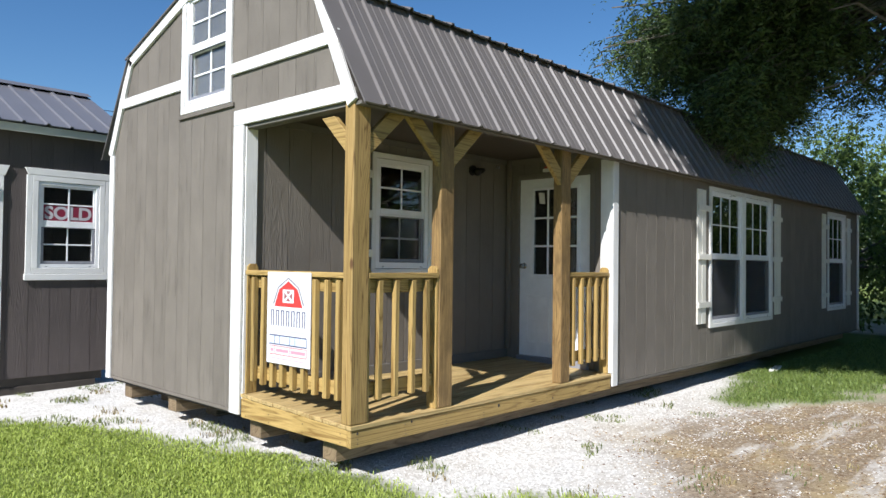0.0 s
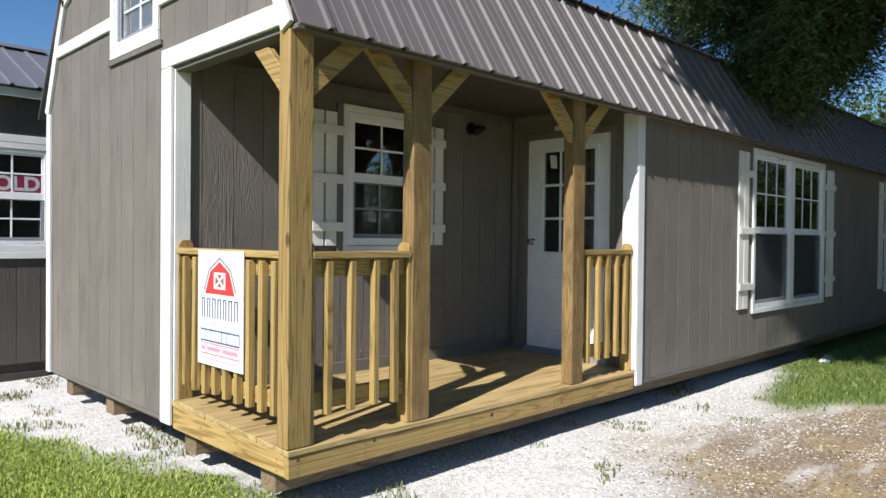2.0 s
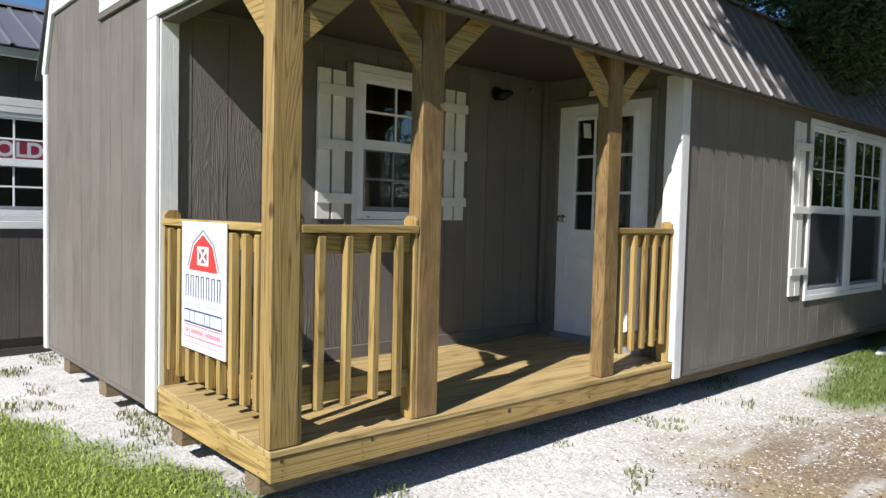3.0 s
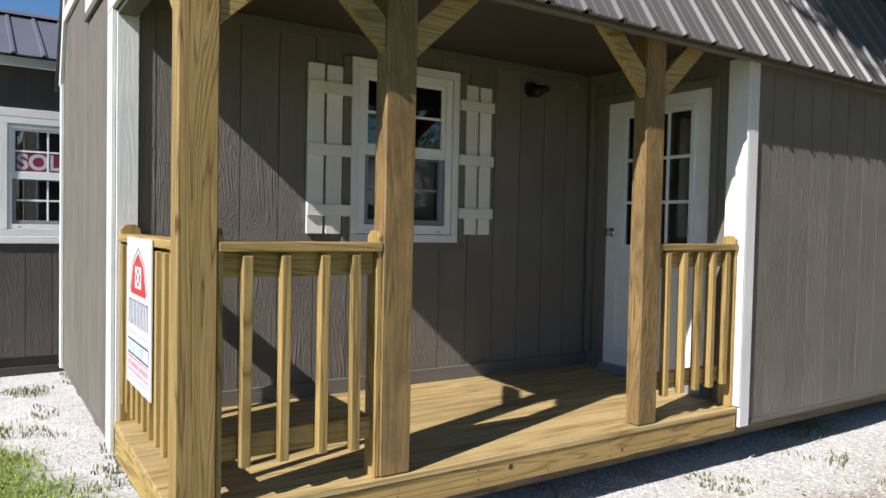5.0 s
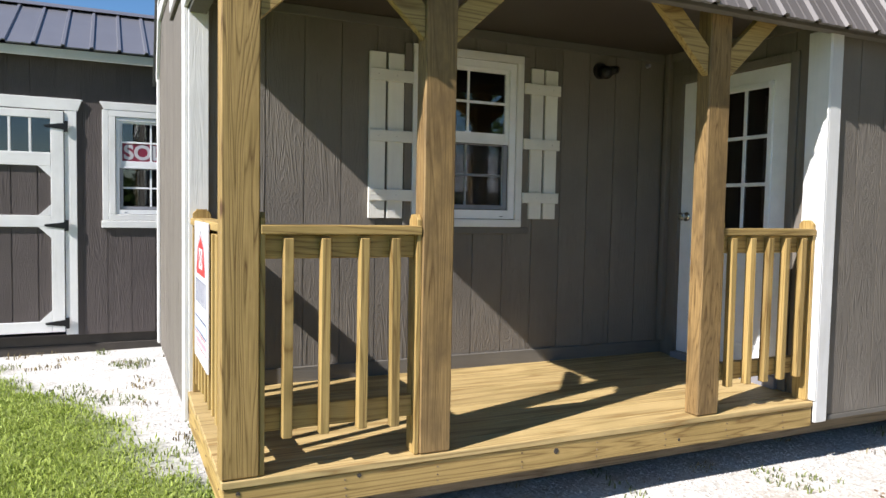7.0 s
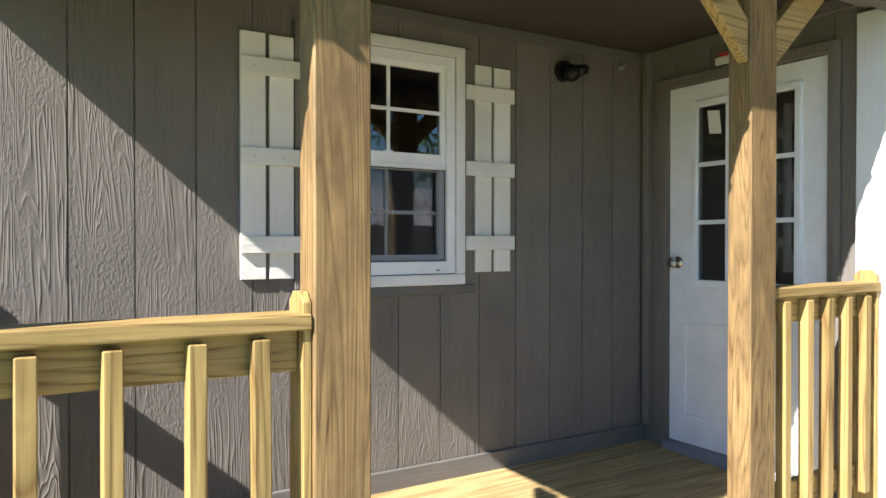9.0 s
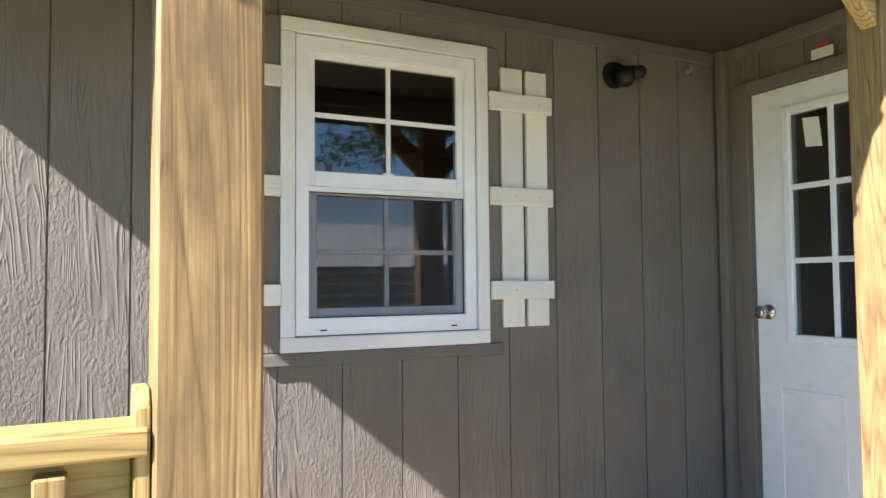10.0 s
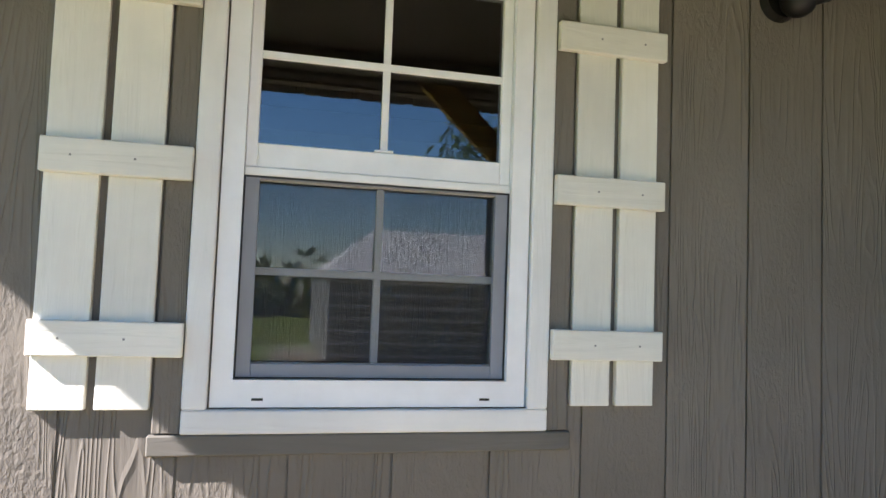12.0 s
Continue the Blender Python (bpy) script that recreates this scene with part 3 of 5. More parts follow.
# windows; built facing -y round the origin, then turned to their wall
def window(parent, name, m, w, h, cols, rows, label, both=False, trim_w=0.063, mesh=None, f=0.03, glass=None):
    """A vinyl single-hung window in an opening w x h: wooden casing, vinyl frame, two sashes, panes, bars, half screen."""
    def mk(nm, bm, mat, under, lab=""):
        bm.transform(m)
        return part(nm, bm, mat, under, lab)
    t = trim_w
    glass = glass or M_GLASS
    frame_bm = ring_x(-0.012, 0.07, (0.001, w - 0.001, 0.001, h - 0.001), (f, w - f, f + 0.012, h - f))
    frame_bm.transform(Matrix(((0, 1, 0, 0), (1, 0, 0, 0), (0, 0, 1, 0), (0, 0, 0, 1))))
    bmesh.ops.recalc_face_normals(frame_bm, faces=frame_bm.faces)
    win = mk(name, frame_bm, M_VINYL, parent, label)
    for b, mt in (((-t, w + t, -0.022, -0.001, -t, -0.003), M_WHITE_X), ((-t, w + t, -0.022, -0.001, h + 0.003, h + t), M_WHITE_X), ((-t, -0.003, -0.022, -0.001, -0.0025, h + 0.0025), M_WHITE_Z), ((w + 0.003, w + t, -0.022, -0.001, -0.0025, h + 0.0025), M_WHITE_Z)):
        mk("casing_board", boxes(b, bev=0.003), mt, win)
    mid = h * 0.497
    s = 0.024
    # upper sash (fixed), then the lower one set back behind the half screen
    for nm, z0, z1, yo, b0 in (("upper_sash", mid, h - f - 0.0005, 0.004, 0.05), ("lower_sash", f + 0.0125, mid - 0.0005, 0.026, 0.03)):
        a0, a1 = f + 0.0005, w - f - 0.0005
        sash = mk(nm, boxes((a0, a0 + s, yo, yo + 0.03, z0, z1), (a1 - s, a1, yo, yo + 0.03, z0, z1), (a0 + s, a1 - s, yo, yo + 0.03, z1 - s, z1), (a0 + s, a1 - s, yo, yo + 0.03, z0, z0 + b0), bev=0.002), M_VINYL, win)
        g0, g1, k0, k1 = a0 + s, a1 - s, z0 + b0, z1 - s
        pane = mk("pane", boxes((g0 + 0.0005, g1 - 0.0005, yo + 0.012, yo + 0.016, k0 + 0.0005, k1 - 0.0005)), glass, win)
        pane.visible_shadow = False
        if nm == "upper_sash" or both:
            bars, bf = [], 0.004
            for i in range(1, cols):
                c = g0 + (g1 - g0) * i / cols
                bars.append((c - 0.008, c + 0.008, yo + bf, yo + bf + 0.0075, k0, k1))
            for i in range(1, rows):
                c = k0 + (k1 - k0) * i / rows
                bars.append((g0, g1, yo + bf - 0.0005, yo + bf + 0.0078, c - 0.008, c + 0.008))
            for b in bars:
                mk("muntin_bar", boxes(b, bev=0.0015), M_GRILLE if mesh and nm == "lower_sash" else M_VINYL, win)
    z0, z1 = f + 0.013, mid - 0.018
    mk("meeting_rail", boxes((f + 0.0005, w - f - 0.0005, 0.0005, 0.0255, mid - 0.0175, mid - 0.0007), bev=0.002), M_VINYL, win)
    a0, a1 = f + 0.002, w - f - 0.002
    q = 0.03
    mk("screen_frame", boxes((a0, a0 + q, 0.006, 0.014, z0, z1), (a1 - q, a1, 0.006, 0.014, z0, z1), (a0 + q, a1 - q, 0.006, 0.014, z1 - 0.007, z1), (a0 + q, a1 - q, 0.006, 0.014, z0, z0 + q), bev=0.0015), M_SCREENF, win, "grey insect screen frame")
    o0, o1 = f + 0.0004, w - f - 0.0004
    mk("screen_gasket", boxes((o0, a0 + 0.002, 0.0035, 0.0058, z0, z1), (a1 - 0.002, o1, 0.0035, 0.0058, z0, z1), (a0 + 0.0025, a1 - 0.0025, 0.0035, 0.0058, z1 - 0.004, z1), (a0 + 0.0025, a1 - 0.0025, 0.0035, 0.0058, z0, z0 + 0.003)), M_BLACK, win, "black gasket")
    net = mesh and mk("screen_mesh", boxes((a0 + q, a1 - q, 0.0095, 0.0105, z0 + q, z1 - 0.007)), mesh, win, "fine grey insect mesh")
    if net:
        net.visible_shadow = False
    for c in (w * 0.14, w * 0.86):
        mk("weep_hole", boxes((c - 0.011, c + 0.011, -0.0135, -0.0122, 0.014, 0.019)), M_BLACK, win)
    mk("sash_latch", boxes((w / 2 - 0.02, w / 2 + 0.02, 0.0035, 0.0145, mid + 0.0505, mid + 0.056), bev=0.001), M_VINYL, win)
    return win


def on_front(x, y, z):
    return Matrix.Translation((x, y, z))


def on_gable(x, y, z):
    return Matrix.Translation((x, y, z)) @ Matrix.Rotation(radians(-90), 4, "Z")


window(cabin, "porch_window", on_front(PW[0], DEEP, PW[2]), PW[1] - PW[0], PW[3] - PW[2], 2, 2, "white double-hung porch window with grilles and half screen", both=True, trim_w=0.05, mesh=M_NETFINE, f=0.043)
window(cabin, "gable_window", on_gable(0, GW[1], GW[2]), GW[1] - GW[0], GW[3] - GW[2], 2, 2, "white loft window with grilles and pale grey panes", both=True, glass=M_GREYED)
for o in (BW1, BW2, FW):
    window(cabin, "front_window", on_front(o[0], 0, o[2]), o[1] - o[0], o[3] - o[2], 3, 2, "tall white window with grilles in the upper sash", trim_w=0.05, mesh=M_NET)
for a, b in ((PW[0] - 0.102, PW[0] - 0.0515), (PW[1] + 0.0515, PW[1] + 0.098)):
    part("backing_board", boxes((a, b, DEEP - 0.015, DEEP - 0.001, PW[2] - 0.049, PW[3] + 0.05), bev=0.002), M_SIDE, cabin, "grey-brown backing board beside the window casing")
part("drip_cap", boxes((PW[0] - 0.11, PW[1] + 0.107, DEEP - 0.019, DEEP - 0.001, PW[2] - 0.092, PW[2] - 0.0515), bev=0.003), M_SIDE_X, cabin, "grey-brown block under the window casing")
part("drip_cap", boxes((-0.02, -0.001, GW[0] - 0.1, GW[1] + 0.1, GW[2] - 0.1, GW[2] - 0.0645), bev=0.003), M_SIDE, cabin)


# shutters: two upright slats and three battens that reach to the casing
def shutter(x0, x1, y, z0, z1, towards, reach):
    w = x1 - x0
    gap = 0.016
    sw = (w - gap) / 2
    sh = part("shutter", boxes((x0, x0 + sw, y - 0.019, y - 0.001, z0, z1), bev=0.002), M_SHUT, cabin, "cream-white board shutter with three battens")
    part("slat", boxes((x0 + sw + gap, x1, y - 0.019, y - 0.001, z0, z1 - 0.002), bev=0.002), M_SHUT, sh)
    h = z1 - z0
    a, b = (x0 - 0.005, reach) if towards > 0 else (reach, x1 + 0.012)
    for k in (0.141, 0.498, 0.862):
        z = z0 + h * k
        part("batten", boxes((a, b, y - 0.038, y - 0.0195, z - 0.033, z + 0.033), bev=0.002), M_SHUT_X, sh)
        for xx in (x0 + sw / 2, x1 - sw / 2):
            part("nail_head", boxes((xx - 0.002, xx + 0.002, y - 0.0388, y - 0.0382, z - 0.002, z + 0.002)), M_STEELW, sh)
    return sh


shutter(0.982, 1.193, DEEP, 1.319, 2.276, 1, 1.249)
shutter(2.062, 2.262, DEEP, 1.325, 2.28, -1, 2.008)
shutter(5.045, 5.27, 0.0, 0.715, 2.262, 1, 5.381)
shutter(7.607, 7.832, 0.0, 0.715, 2.262, -1, 7.497)
shutter(9.845, 10.045, 0.0, 0.715, 2.262, 1, 10.16)
shutter(11.333, 11.533, 0.0, 0.715, 2.262, -1, 11.218)


# nine-light door in the porch side wall, seen from -x
def porch_door():
    x = PORCH - 0.02
    d = part("entry_door", ring_x(x + 0.012, x + 0.05, (DOORY0 + 0.003, DOORY1 - 0.003, DOORZ0 + 0.004, DOORZ1 - 0.003), (0.372, 0.962, 1.24, 2.175)), M_DOOR, cabin, "white steel entry door with nine panes")
    ly0, ly1, lz0, lz1 = 0.372, 0.962, 1.24, 2.175
    fr = 0.034
    part("lite_frame", boxes((x, x + 0.05, ly0, ly0 + fr, lz0, lz1), (x, x + 0.05, ly1 - fr, ly1, lz0, lz1), (x, x + 0.05, ly0 + fr, ly1 - fr, lz1 - fr, lz1), (x, x + 0.05, ly0 + fr, ly1 - fr, lz0, lz0 + fr), bev=0.004), M_DOOR, d)
    g = (ly0 + fr, ly1 - fr, lz0 + fr, lz1 - fr)
    p = part("pane", boxes((x + 0.018, x + 0.022, g[0], g[1], g[2], g[3])), M_GLASS, d)
    p.visible_shadow = False
    for i in (1, 2):
        c = g[0] + (g[1] - g[0]) * i / 3
        part("muntin_bar", boxes((x + 0.006, x + 0.0175, c - 0.011, c + 0.011, g[2], g[3]), bev=0.003), M_DOOR, d)
        c = g[2] + (g[3] - g[2]) * i / 3
        part("muntin_bar", boxes((x + 0.0055, x + 0.0172, g[0], g[1], c - 0.011, c + 0.011), bev=0.003), M_DOOR, d)
    for a, b in ((0.335, 0.63), (0.73, 1.02)):
        for k, (e, zz0, zz1) in enumerate(((0.0, 0.56, 1.06),)):
            part("panel_moulding", boxes((x + 0.007, x + 0.0125, a, a + 0.022, zz0, zz1), (x + 0.007, x + 0.0125, b - 0.022, b, zz0, zz1), (x + 0.007, x + 0.0125, a + 0.022, b - 0.022, zz0, zz0 + 0.022), (x + 0.007, x + 0.0125, a + 0.022, b - 0.022, zz1 - 0.022, zz1), bev=0.0025), M_DOOR, d)
    part("threshold", boxes((x - 0.04, x + 0.05, DOORY0, DOORY1, deck_z(DOORY0) - 0.004, DOORZ0), bev=0.004), M_SCREENF, d, "grey metal threshold")
    kb = bmesh.new()
    ky, kz = 1.05, 1.358
    for r0, r1, x0, x1 in ((0.032, 0.030, 0.0, 0.008), (0.013, 0.012, 0.008, 0.03), (0.020, 0.028, 0.03, 0.042), (0.028, 0.024, 0.042, 0.058), (0.024, 0.012, 0.058, 0.064)):
        bmesh.ops.create_cone(kb, cap_ends=True, segments=20, radius1=r0, radius2=r1, depth=x1 - x0, matrix=Matrix.Translation((x + 0.012 - (x0 + x1) / 2, ky, kz)) @ Matrix.Rotation(radians(-90), 4, "Y"))
    part("door_knob", kb, M_CHROME, d, "satin nickel round knob", True)
    part("door_label", prism([(0.795, 1.995), (0.865, 2.003), (0.877, 2.118), (0.807, 2.11)], "x", x + 0.0168, x + 0.0178), M_PAPER, d, "white paper label on the top pane")
    for a, b in ((DOORY1 + 0.001, DOORY1 + 0.055), (DOORY0 - 0.055, DOORY0 - 0.001)):
        part("door_casing", boxes((x - 0.018, x - 0.0005, a, b, deck_z(a) - 0.002, DOORZ1 + 0.05), bev=0.003), M_SIDE, d)
    part("door_casing", boxes((x - 0.018, x - 0.0005, DOORY0, DOORY1, DOORZ1 + 0.001, DOORZ1 + 0.05), bev=0.003), M_SIDE, d)


porch_door()


# ================= neighbour shed =================
NY = 4.712
shed = framed("storage_shed", (-2.2, 5.8, 0), label="dark taupe storage shed with white trim and metal roof", category="shed")
NBO = (-0.32, 0.29, 1.275, 2.178)
NDO = (-2.45, -0.745, 0.16, 2.205)
sided_wall("shed_front_wall", shed, "y", NY, 1, -6.0, 0.5, 0.15, 2.70, [NBO, NDO], M_NB, start=-0.6, label="dark taupe grooved siding")
part("shed_end_wall", boxes((0.41, 0.5, NY + 0.09, 7.3, 0.15, 2.70)), M_NB, shed)
part("shed_end_wall", boxes((-6.0, -5.91, NY + 0.09, 7.3, 0.15, 2.70)), M_NB, shed)
part("shed_rear_wall", boxes((-5.91, 0.41, 7.21, 7.3, 0.15, 2.70)), M_NB, shed)
part("shed_floor", boxes((-5.95, 0.37, NY + 0.03, 7.25, 0.06, 0.15)), M_DARK, shed)
part("shed_gable_wall", prism([(NY, 2.70), (7.3, 2.70), (6.0, 3.36)], "x", 0.41, 0.5), M_NB, shed)
ribbed_slope("shed_roof_slope", shed, -6.12, 0.63, (NY - 0.15, 2.752), (6.0, 3.42), M_ROOFNB, first=0.12, minor=False, label="dark ribbed steel roof slope")
ribbed_slope("shed_roof_slope", shed, -6.12, 0.63, (7.44, 2.765), (6.0, 3.42), M_ROOFNB, first=0.12)
part("ridge_cap", prism([(5.87, 3.395), (6.0, 3.46), (6.13, 3.395), (6.0, 3.435)], "x", -6.12, 0.63), M_ROOFNB, shed)
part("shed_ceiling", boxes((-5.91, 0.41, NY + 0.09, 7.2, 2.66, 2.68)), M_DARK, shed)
part("eave_fascia", boxes((-6.1, 0.5, NY - 0.12, NY - 0.095, 2.655, 2.735), bev=0.002), M_FASCIA, shed, "cream eave fascia")
part("eave_soffit", boxes((-6.1, 0.5, NY - 0.095, NY - 0.001, 2.70, 2.715)), M_WHITE_X, shed)
window(shed, "shed_window", on_front(NBO[0], NY, NBO[2]), NBO[1] - NBO[0], NBO[3] - NBO[2], 2, 2, "white window with a wide flared head", both=True, trim_w=0.06)
part("window_head", bevelled(prism([(NBO[0] - 0.1, 2.24), (NBO[1] + 0.1, 2.24), (NBO[1] + 0.135, 2.312), (NBO[0] - 0.135, 2.312)], "y", NY - 0.024, NY - 0.001), 0.003), M_WHITE_X, shed)
part("window_sill", boxes((NBO[0] - 0.125, NBO[1] + 0.1, NY - 0.03, NY - 0.001, 1.147, 1.213), bev=0.004), M_WHITE_X, shed)
for a, b in ((NBO[0] - 0.115, NBO[0] - 0.061), (NBO[1] + 0.061, NBO[1] + 0.11)):
    part("window_casing", boxes((a, b, NY - 0.021, NY - 0.001, 1.214, 2.239), bev=0.003), M_WHITE_Z, shed)


def shed_door_leaf(x0, x1, hinge_right):
    """A framed plank leaf with white rails, clipped inner corners, three small lights above, black strap hinges."""
    y = NY
    d = part("shed_door", boxes((x0 + 0.006, x1 - 0.006, y - 0.004, y + 0.03, 0.19, 1.81)), M_NB, shed, "taupe plank door leaf with white frame")
    k = x0 + 0.02
    while k < x1 - 0.05:
        part("siding_board", boxes((k + 0.003, min(k + 0.2, x1 - 0.01), y - 0.012, y - 0.0045, 0.2, 1.80)), M_NB, d)
        k += 0.2065
    yo, yi = y - 0.034, y - 0.0125
    w = 0.105
    part("door_stile", boxes((x0, x0 + w, yo, yi, 0.19, 2.195), bev=0.003), M_WHITE_Z, d)
    part("door_stile", boxes((x1 - w, x1, yo, yi, 0.19, 2.195), bev=0.003), M_WHITE_Z, d)
    for z0, z1 in ((0.19, 0.29), (1.15, 1.255), (1.70, 1.82), (2.125, 2.195)):
        part("door_rail", boxes((x0 + w + 0.001, x1 - w - 0.001, yo, yi, z0, z1), bev=0.003), M_WHITE_X, d)
    c = 0.1
    for z, s in ((0.2905, 1), (1.1495, -1), (1.2555, 1), (1.6995, -1)):
        for xx, t in ((x0 + w + 0.001, 1), (x1 - w - 0.001, -1)):
            part("corner_gusset", prism([(xx, z), (xx + t * c, z), (xx, z + s * c)], "y", yo + 0.001, yi), M_WHITE_Z, d)
    gx0, gx1 = x0 + w + 0.001, x1 - w - 0.001
    p = part("pane", boxes((gx0, gx1, y - 0.012, y - 0.008, 1.82, 2.125)), M_GLASS, d)
    p.visible_shadow = False
    n = 4
    for i in range(1, n):
        cx = gx0 + (gx1 - gx0) * i / n
        part("muntin_bar", boxes((cx - 0.01, cx + 0.01, y - 0.03, y - 0.0125, 1.8205, 2.1245), bev=0.002), M_WHITE_Z, d)
    hx = x1 if hinge_right else x0
    s = -1 if hinge_right else 1
    for z in (0.27, 1.165, 2.06):
        bm = prism([(hx + s * 0.16, z - 0.008), (hx + s * 0.16, z + 0.008), (hx, z + 0.03), (hx, z - 0.03)], "y", yo - 0.006, yo - 0.001)
        a, b = sorted((hx, hx - s * 0.035))
        box_into(bm, a, b, yo - 0.012, yo - 0.001, z - 0.05, z + 0.05)
        part("strap_hinge", bm, M_BLACK, d, "black iron strap hinge")


shed_door_leaf(-1.60, -0.75, True)
shed_door_leaf(-2.445, -1.606, False)
part("door_casing", boxes((-0.744, -0.645, NY - 0.022, NY - 0.001, 0.16, 2.205), bev=0.003), M_WHITE_Z, shed)
part("door_casing", boxes((-2.55, -2.451, NY - 0.022, NY - 0.001, 0.16, 2.205), bev=0.003), M_WHITE_Z, shed)
part("door_head", bevelled(prism([(-2.56, 2.207), (-0.635, 2.207), (-0.595, 2.312), (-2.60, 2.312)], "y", NY - 0.024, NY - 0.001), 0.003), M_WHITE_X, shed)
# Added dark sheet, standing in for the unlit depth of the room.
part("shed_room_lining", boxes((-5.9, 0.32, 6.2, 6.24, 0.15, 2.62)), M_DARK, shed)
# Skids coloured near black to paint the shade under the shed.
for y in (4.8, 7.0):
    part("skid", boxes((-5.9, 0.3, y - 0.07, y + 0.07, -0.03, 0.06), bev=0.005), M_DARK, shed)


def letters(name, text, size, m, mat, parent=None, stretch=1.0, bold=0.0):
    cu = bpy.data.curves.new(name, "FONT")
    cu.body = text
    cu.size = size
    cu.extrude = 0.0008
    cu.offset = bold
    cu.align_x = "CENTER"
    tmp = new("tmp_text", cu)
    me = bpy.data.meshes.new_from_object(tmp.evaluated_get(bpy.context.evaluated_depsgraph_get()))
    bpy.data.objects.remove(tmp)
    bpy.data.curves.remove(cu)
    bm = bmesh.new()
    bm.from_mesh(me)
    bpy.data.meshes.remove(me)
    bm.transform(m @ Matrix.Diagonal((stretch, 1, 1, 1)))
    return finish(name, bm, mat, parent)


FACE_FRONT = Matrix.Rotation(radians(90), 4, "X")

sold = framed("sold_sign", (-0.085, NY + 0.02, 1.715), label="crimson and white SOLD placard fixed across the shed window", category="sign")
sz0, sz1 = 1.768, 1.945
sy = NY + 0.0138
part("placard", boxes((NBO[0] + 0.056, NBO[1] - 0.056, sy, sy + 0.0018, sz0, sz1)), M_SOLDR, sold)
letters("lettering", "SOLD", 0.185, Matrix.Translation((-0.015, sy - 0.0012, sz0 + 0.028)) @ FACE_FRONT, M_DIMWHITE, sold, 1.02, 0.006)

# ================= loose things on the cabin =================
# sales placard hung on the gable railing: a barn mark, bars for the lettering
sign = framed("sales_sign", (-0.01, 0.68, 0.66), label="white placard with a red barn mark hung on the porch railing", category="sign")
GX = 0.0
part("board", boxes((GX - 0.003, GX + 0.004, 0.427, 0.935, 0.66, 1.30), bev=0.001), M_SIGN, sign)


def flat(poly, d, mat, name, lab=""):
    """Print on the sign's face; poly in (y, z), d: its height above the board in millimetres."""
    part(name, prism(poly, "x", GX - 0.003 - d * 0.001, GX - 0.0031), mat, sign, lab)


cy = 0.681


flat([(cy + 0.185, 1.075), (cy + 0.125, 1.195), (cy, 1.265), (cy - 0.125, 1.195), (cy - 0.185, 1.075), (cy - 0.17, 1.075), (cy - 0.115, 1.188), (cy, 1.253), (cy + 0.115, 1.188), (cy + 0.17, 1.075)], 0.5, M_SCREENF, "roof_line")
flat([(cy + 0.165, 1.06), (cy + 0.107, 1.182), (cy, 1.238), (cy - 0.107, 1.182), (cy - 0.165, 1.06)], 0.6, M_RED, "barn_mark", "red barn shape")
flat([(cy + 0.065, 1.088), (cy + 0.065, 1.18), (cy - 0.065, 1.18), (cy - 0.065, 1.088)], 1.0, M_SIGN, "barn_door_mark")
for u, v in ((1, 0), (-1, 0), (0, 1), (0, -1)):
    flat([(cy + u * 0.012, 1.134 + v * 0.01), (cy + u * 0.046 - v * 0.026, 1.134 + v * 0.034 - u * 0.024), (cy + u * 0.046 + v * 0.026, 1.134 + v * 0.034 + u * 0.024)], 1.4, M_BARNP, "door_cross")


def bar(a, b, z0, z1, d, mat, name, lab=""):
    flat([(cy + a, z0), (cy + a, z1), (cy + b, z1), (cy + b, z0)], d, mat, name, lab)


# the maker's name as pairs of tall thin strokes, smaller lines as plain bars
for k in range(7):
    a = 0.205 - k * 0.061
    bar(a, a - 0.010, 0.925, 1.035, 0.6, M_NAVY, "name_stroke")
    bar(a - 0.028, a - 0.038, 0.925, 1.035, 0.6, M_NAVY, "name_stroke")
    bar(a - 0.0105, a - 0.0275, 1.028, 1.035, 0.6, M_NAVY, "name_stroke")
for a, b in ((0.19, 0.02), (-0.01, -0.2)):
    bar(a, b, 0.884, 0.898, 0.6, M_SCREENP, "small_line")
for z in (0.792, 0.854):
    bar(0.218, -0.218, z, z + 0.008, 0.6, M_NAVY, "band_rule", "navy rule")
a = 0.216
for w in (0.058, 0.053, 0.116, 0.053, 0.126):
    bar(a, a - w, 0.8005, 0.8535, 0.5, M_PALEB, "pale_box")
    bar(a - w - 0.0005, a - w - 0.0055, 0.8005, 0.8535, 0.7, M_NAVY, "box_rule")
    a -= w + 0.006
for z in (0.722, 0.781):
    bar(0.218, -0.218, z, z + 0.004, 0.6, M_RED, "band_rule", "red rule")
a = 0.216
for w in (0.062, 0.172, 0.19):
    bar(a, a - w, 0.7265, 0.7805, 0.4, M_PINK, "pink_box")
    bar(a - 0.014, a - w + 0.014, 0.744, 0.764, 0.7, M_PINKD, "print_line")
    bar(a - w - 0.0005, a - w - 0.003, 0.7265, 0.7805, 0.6, M_RED, "box_rule")
    a -= w + 0.004
bar(0.2, -0.2, 0.695, 0.700, 0.6, M_PINKD, "print_line")

# black porch lantern on the back wall
lamp = framed("wall_lantern", (2.62, DEEP, 2.31), label="black round wall lantern on the porch wall", category="lamp")
lb = bmesh.new()
bmesh.ops.create_cone(lb, cap_ends=True, segments=24, radius1=0.055, radius2=0.048, depth=0.022, matrix=Matrix.Translation((2.60, DEEP - 0.012, 2.318)) @ Matrix.Rotation(radians(90), 4, "X"))
part("backplate", lb, M_BLACK, lamp)
lb = bmesh.new()
bmesh.ops.create_uvsphere(lb, u_segments=20, v_segments=12, radius=0.043, matrix=Matrix.Translation((2.61, DEEP - 0.06, 2.30)))
part("lamp_head", lb, M_BLACK, lamp, "", True)
lb = bmesh.new()
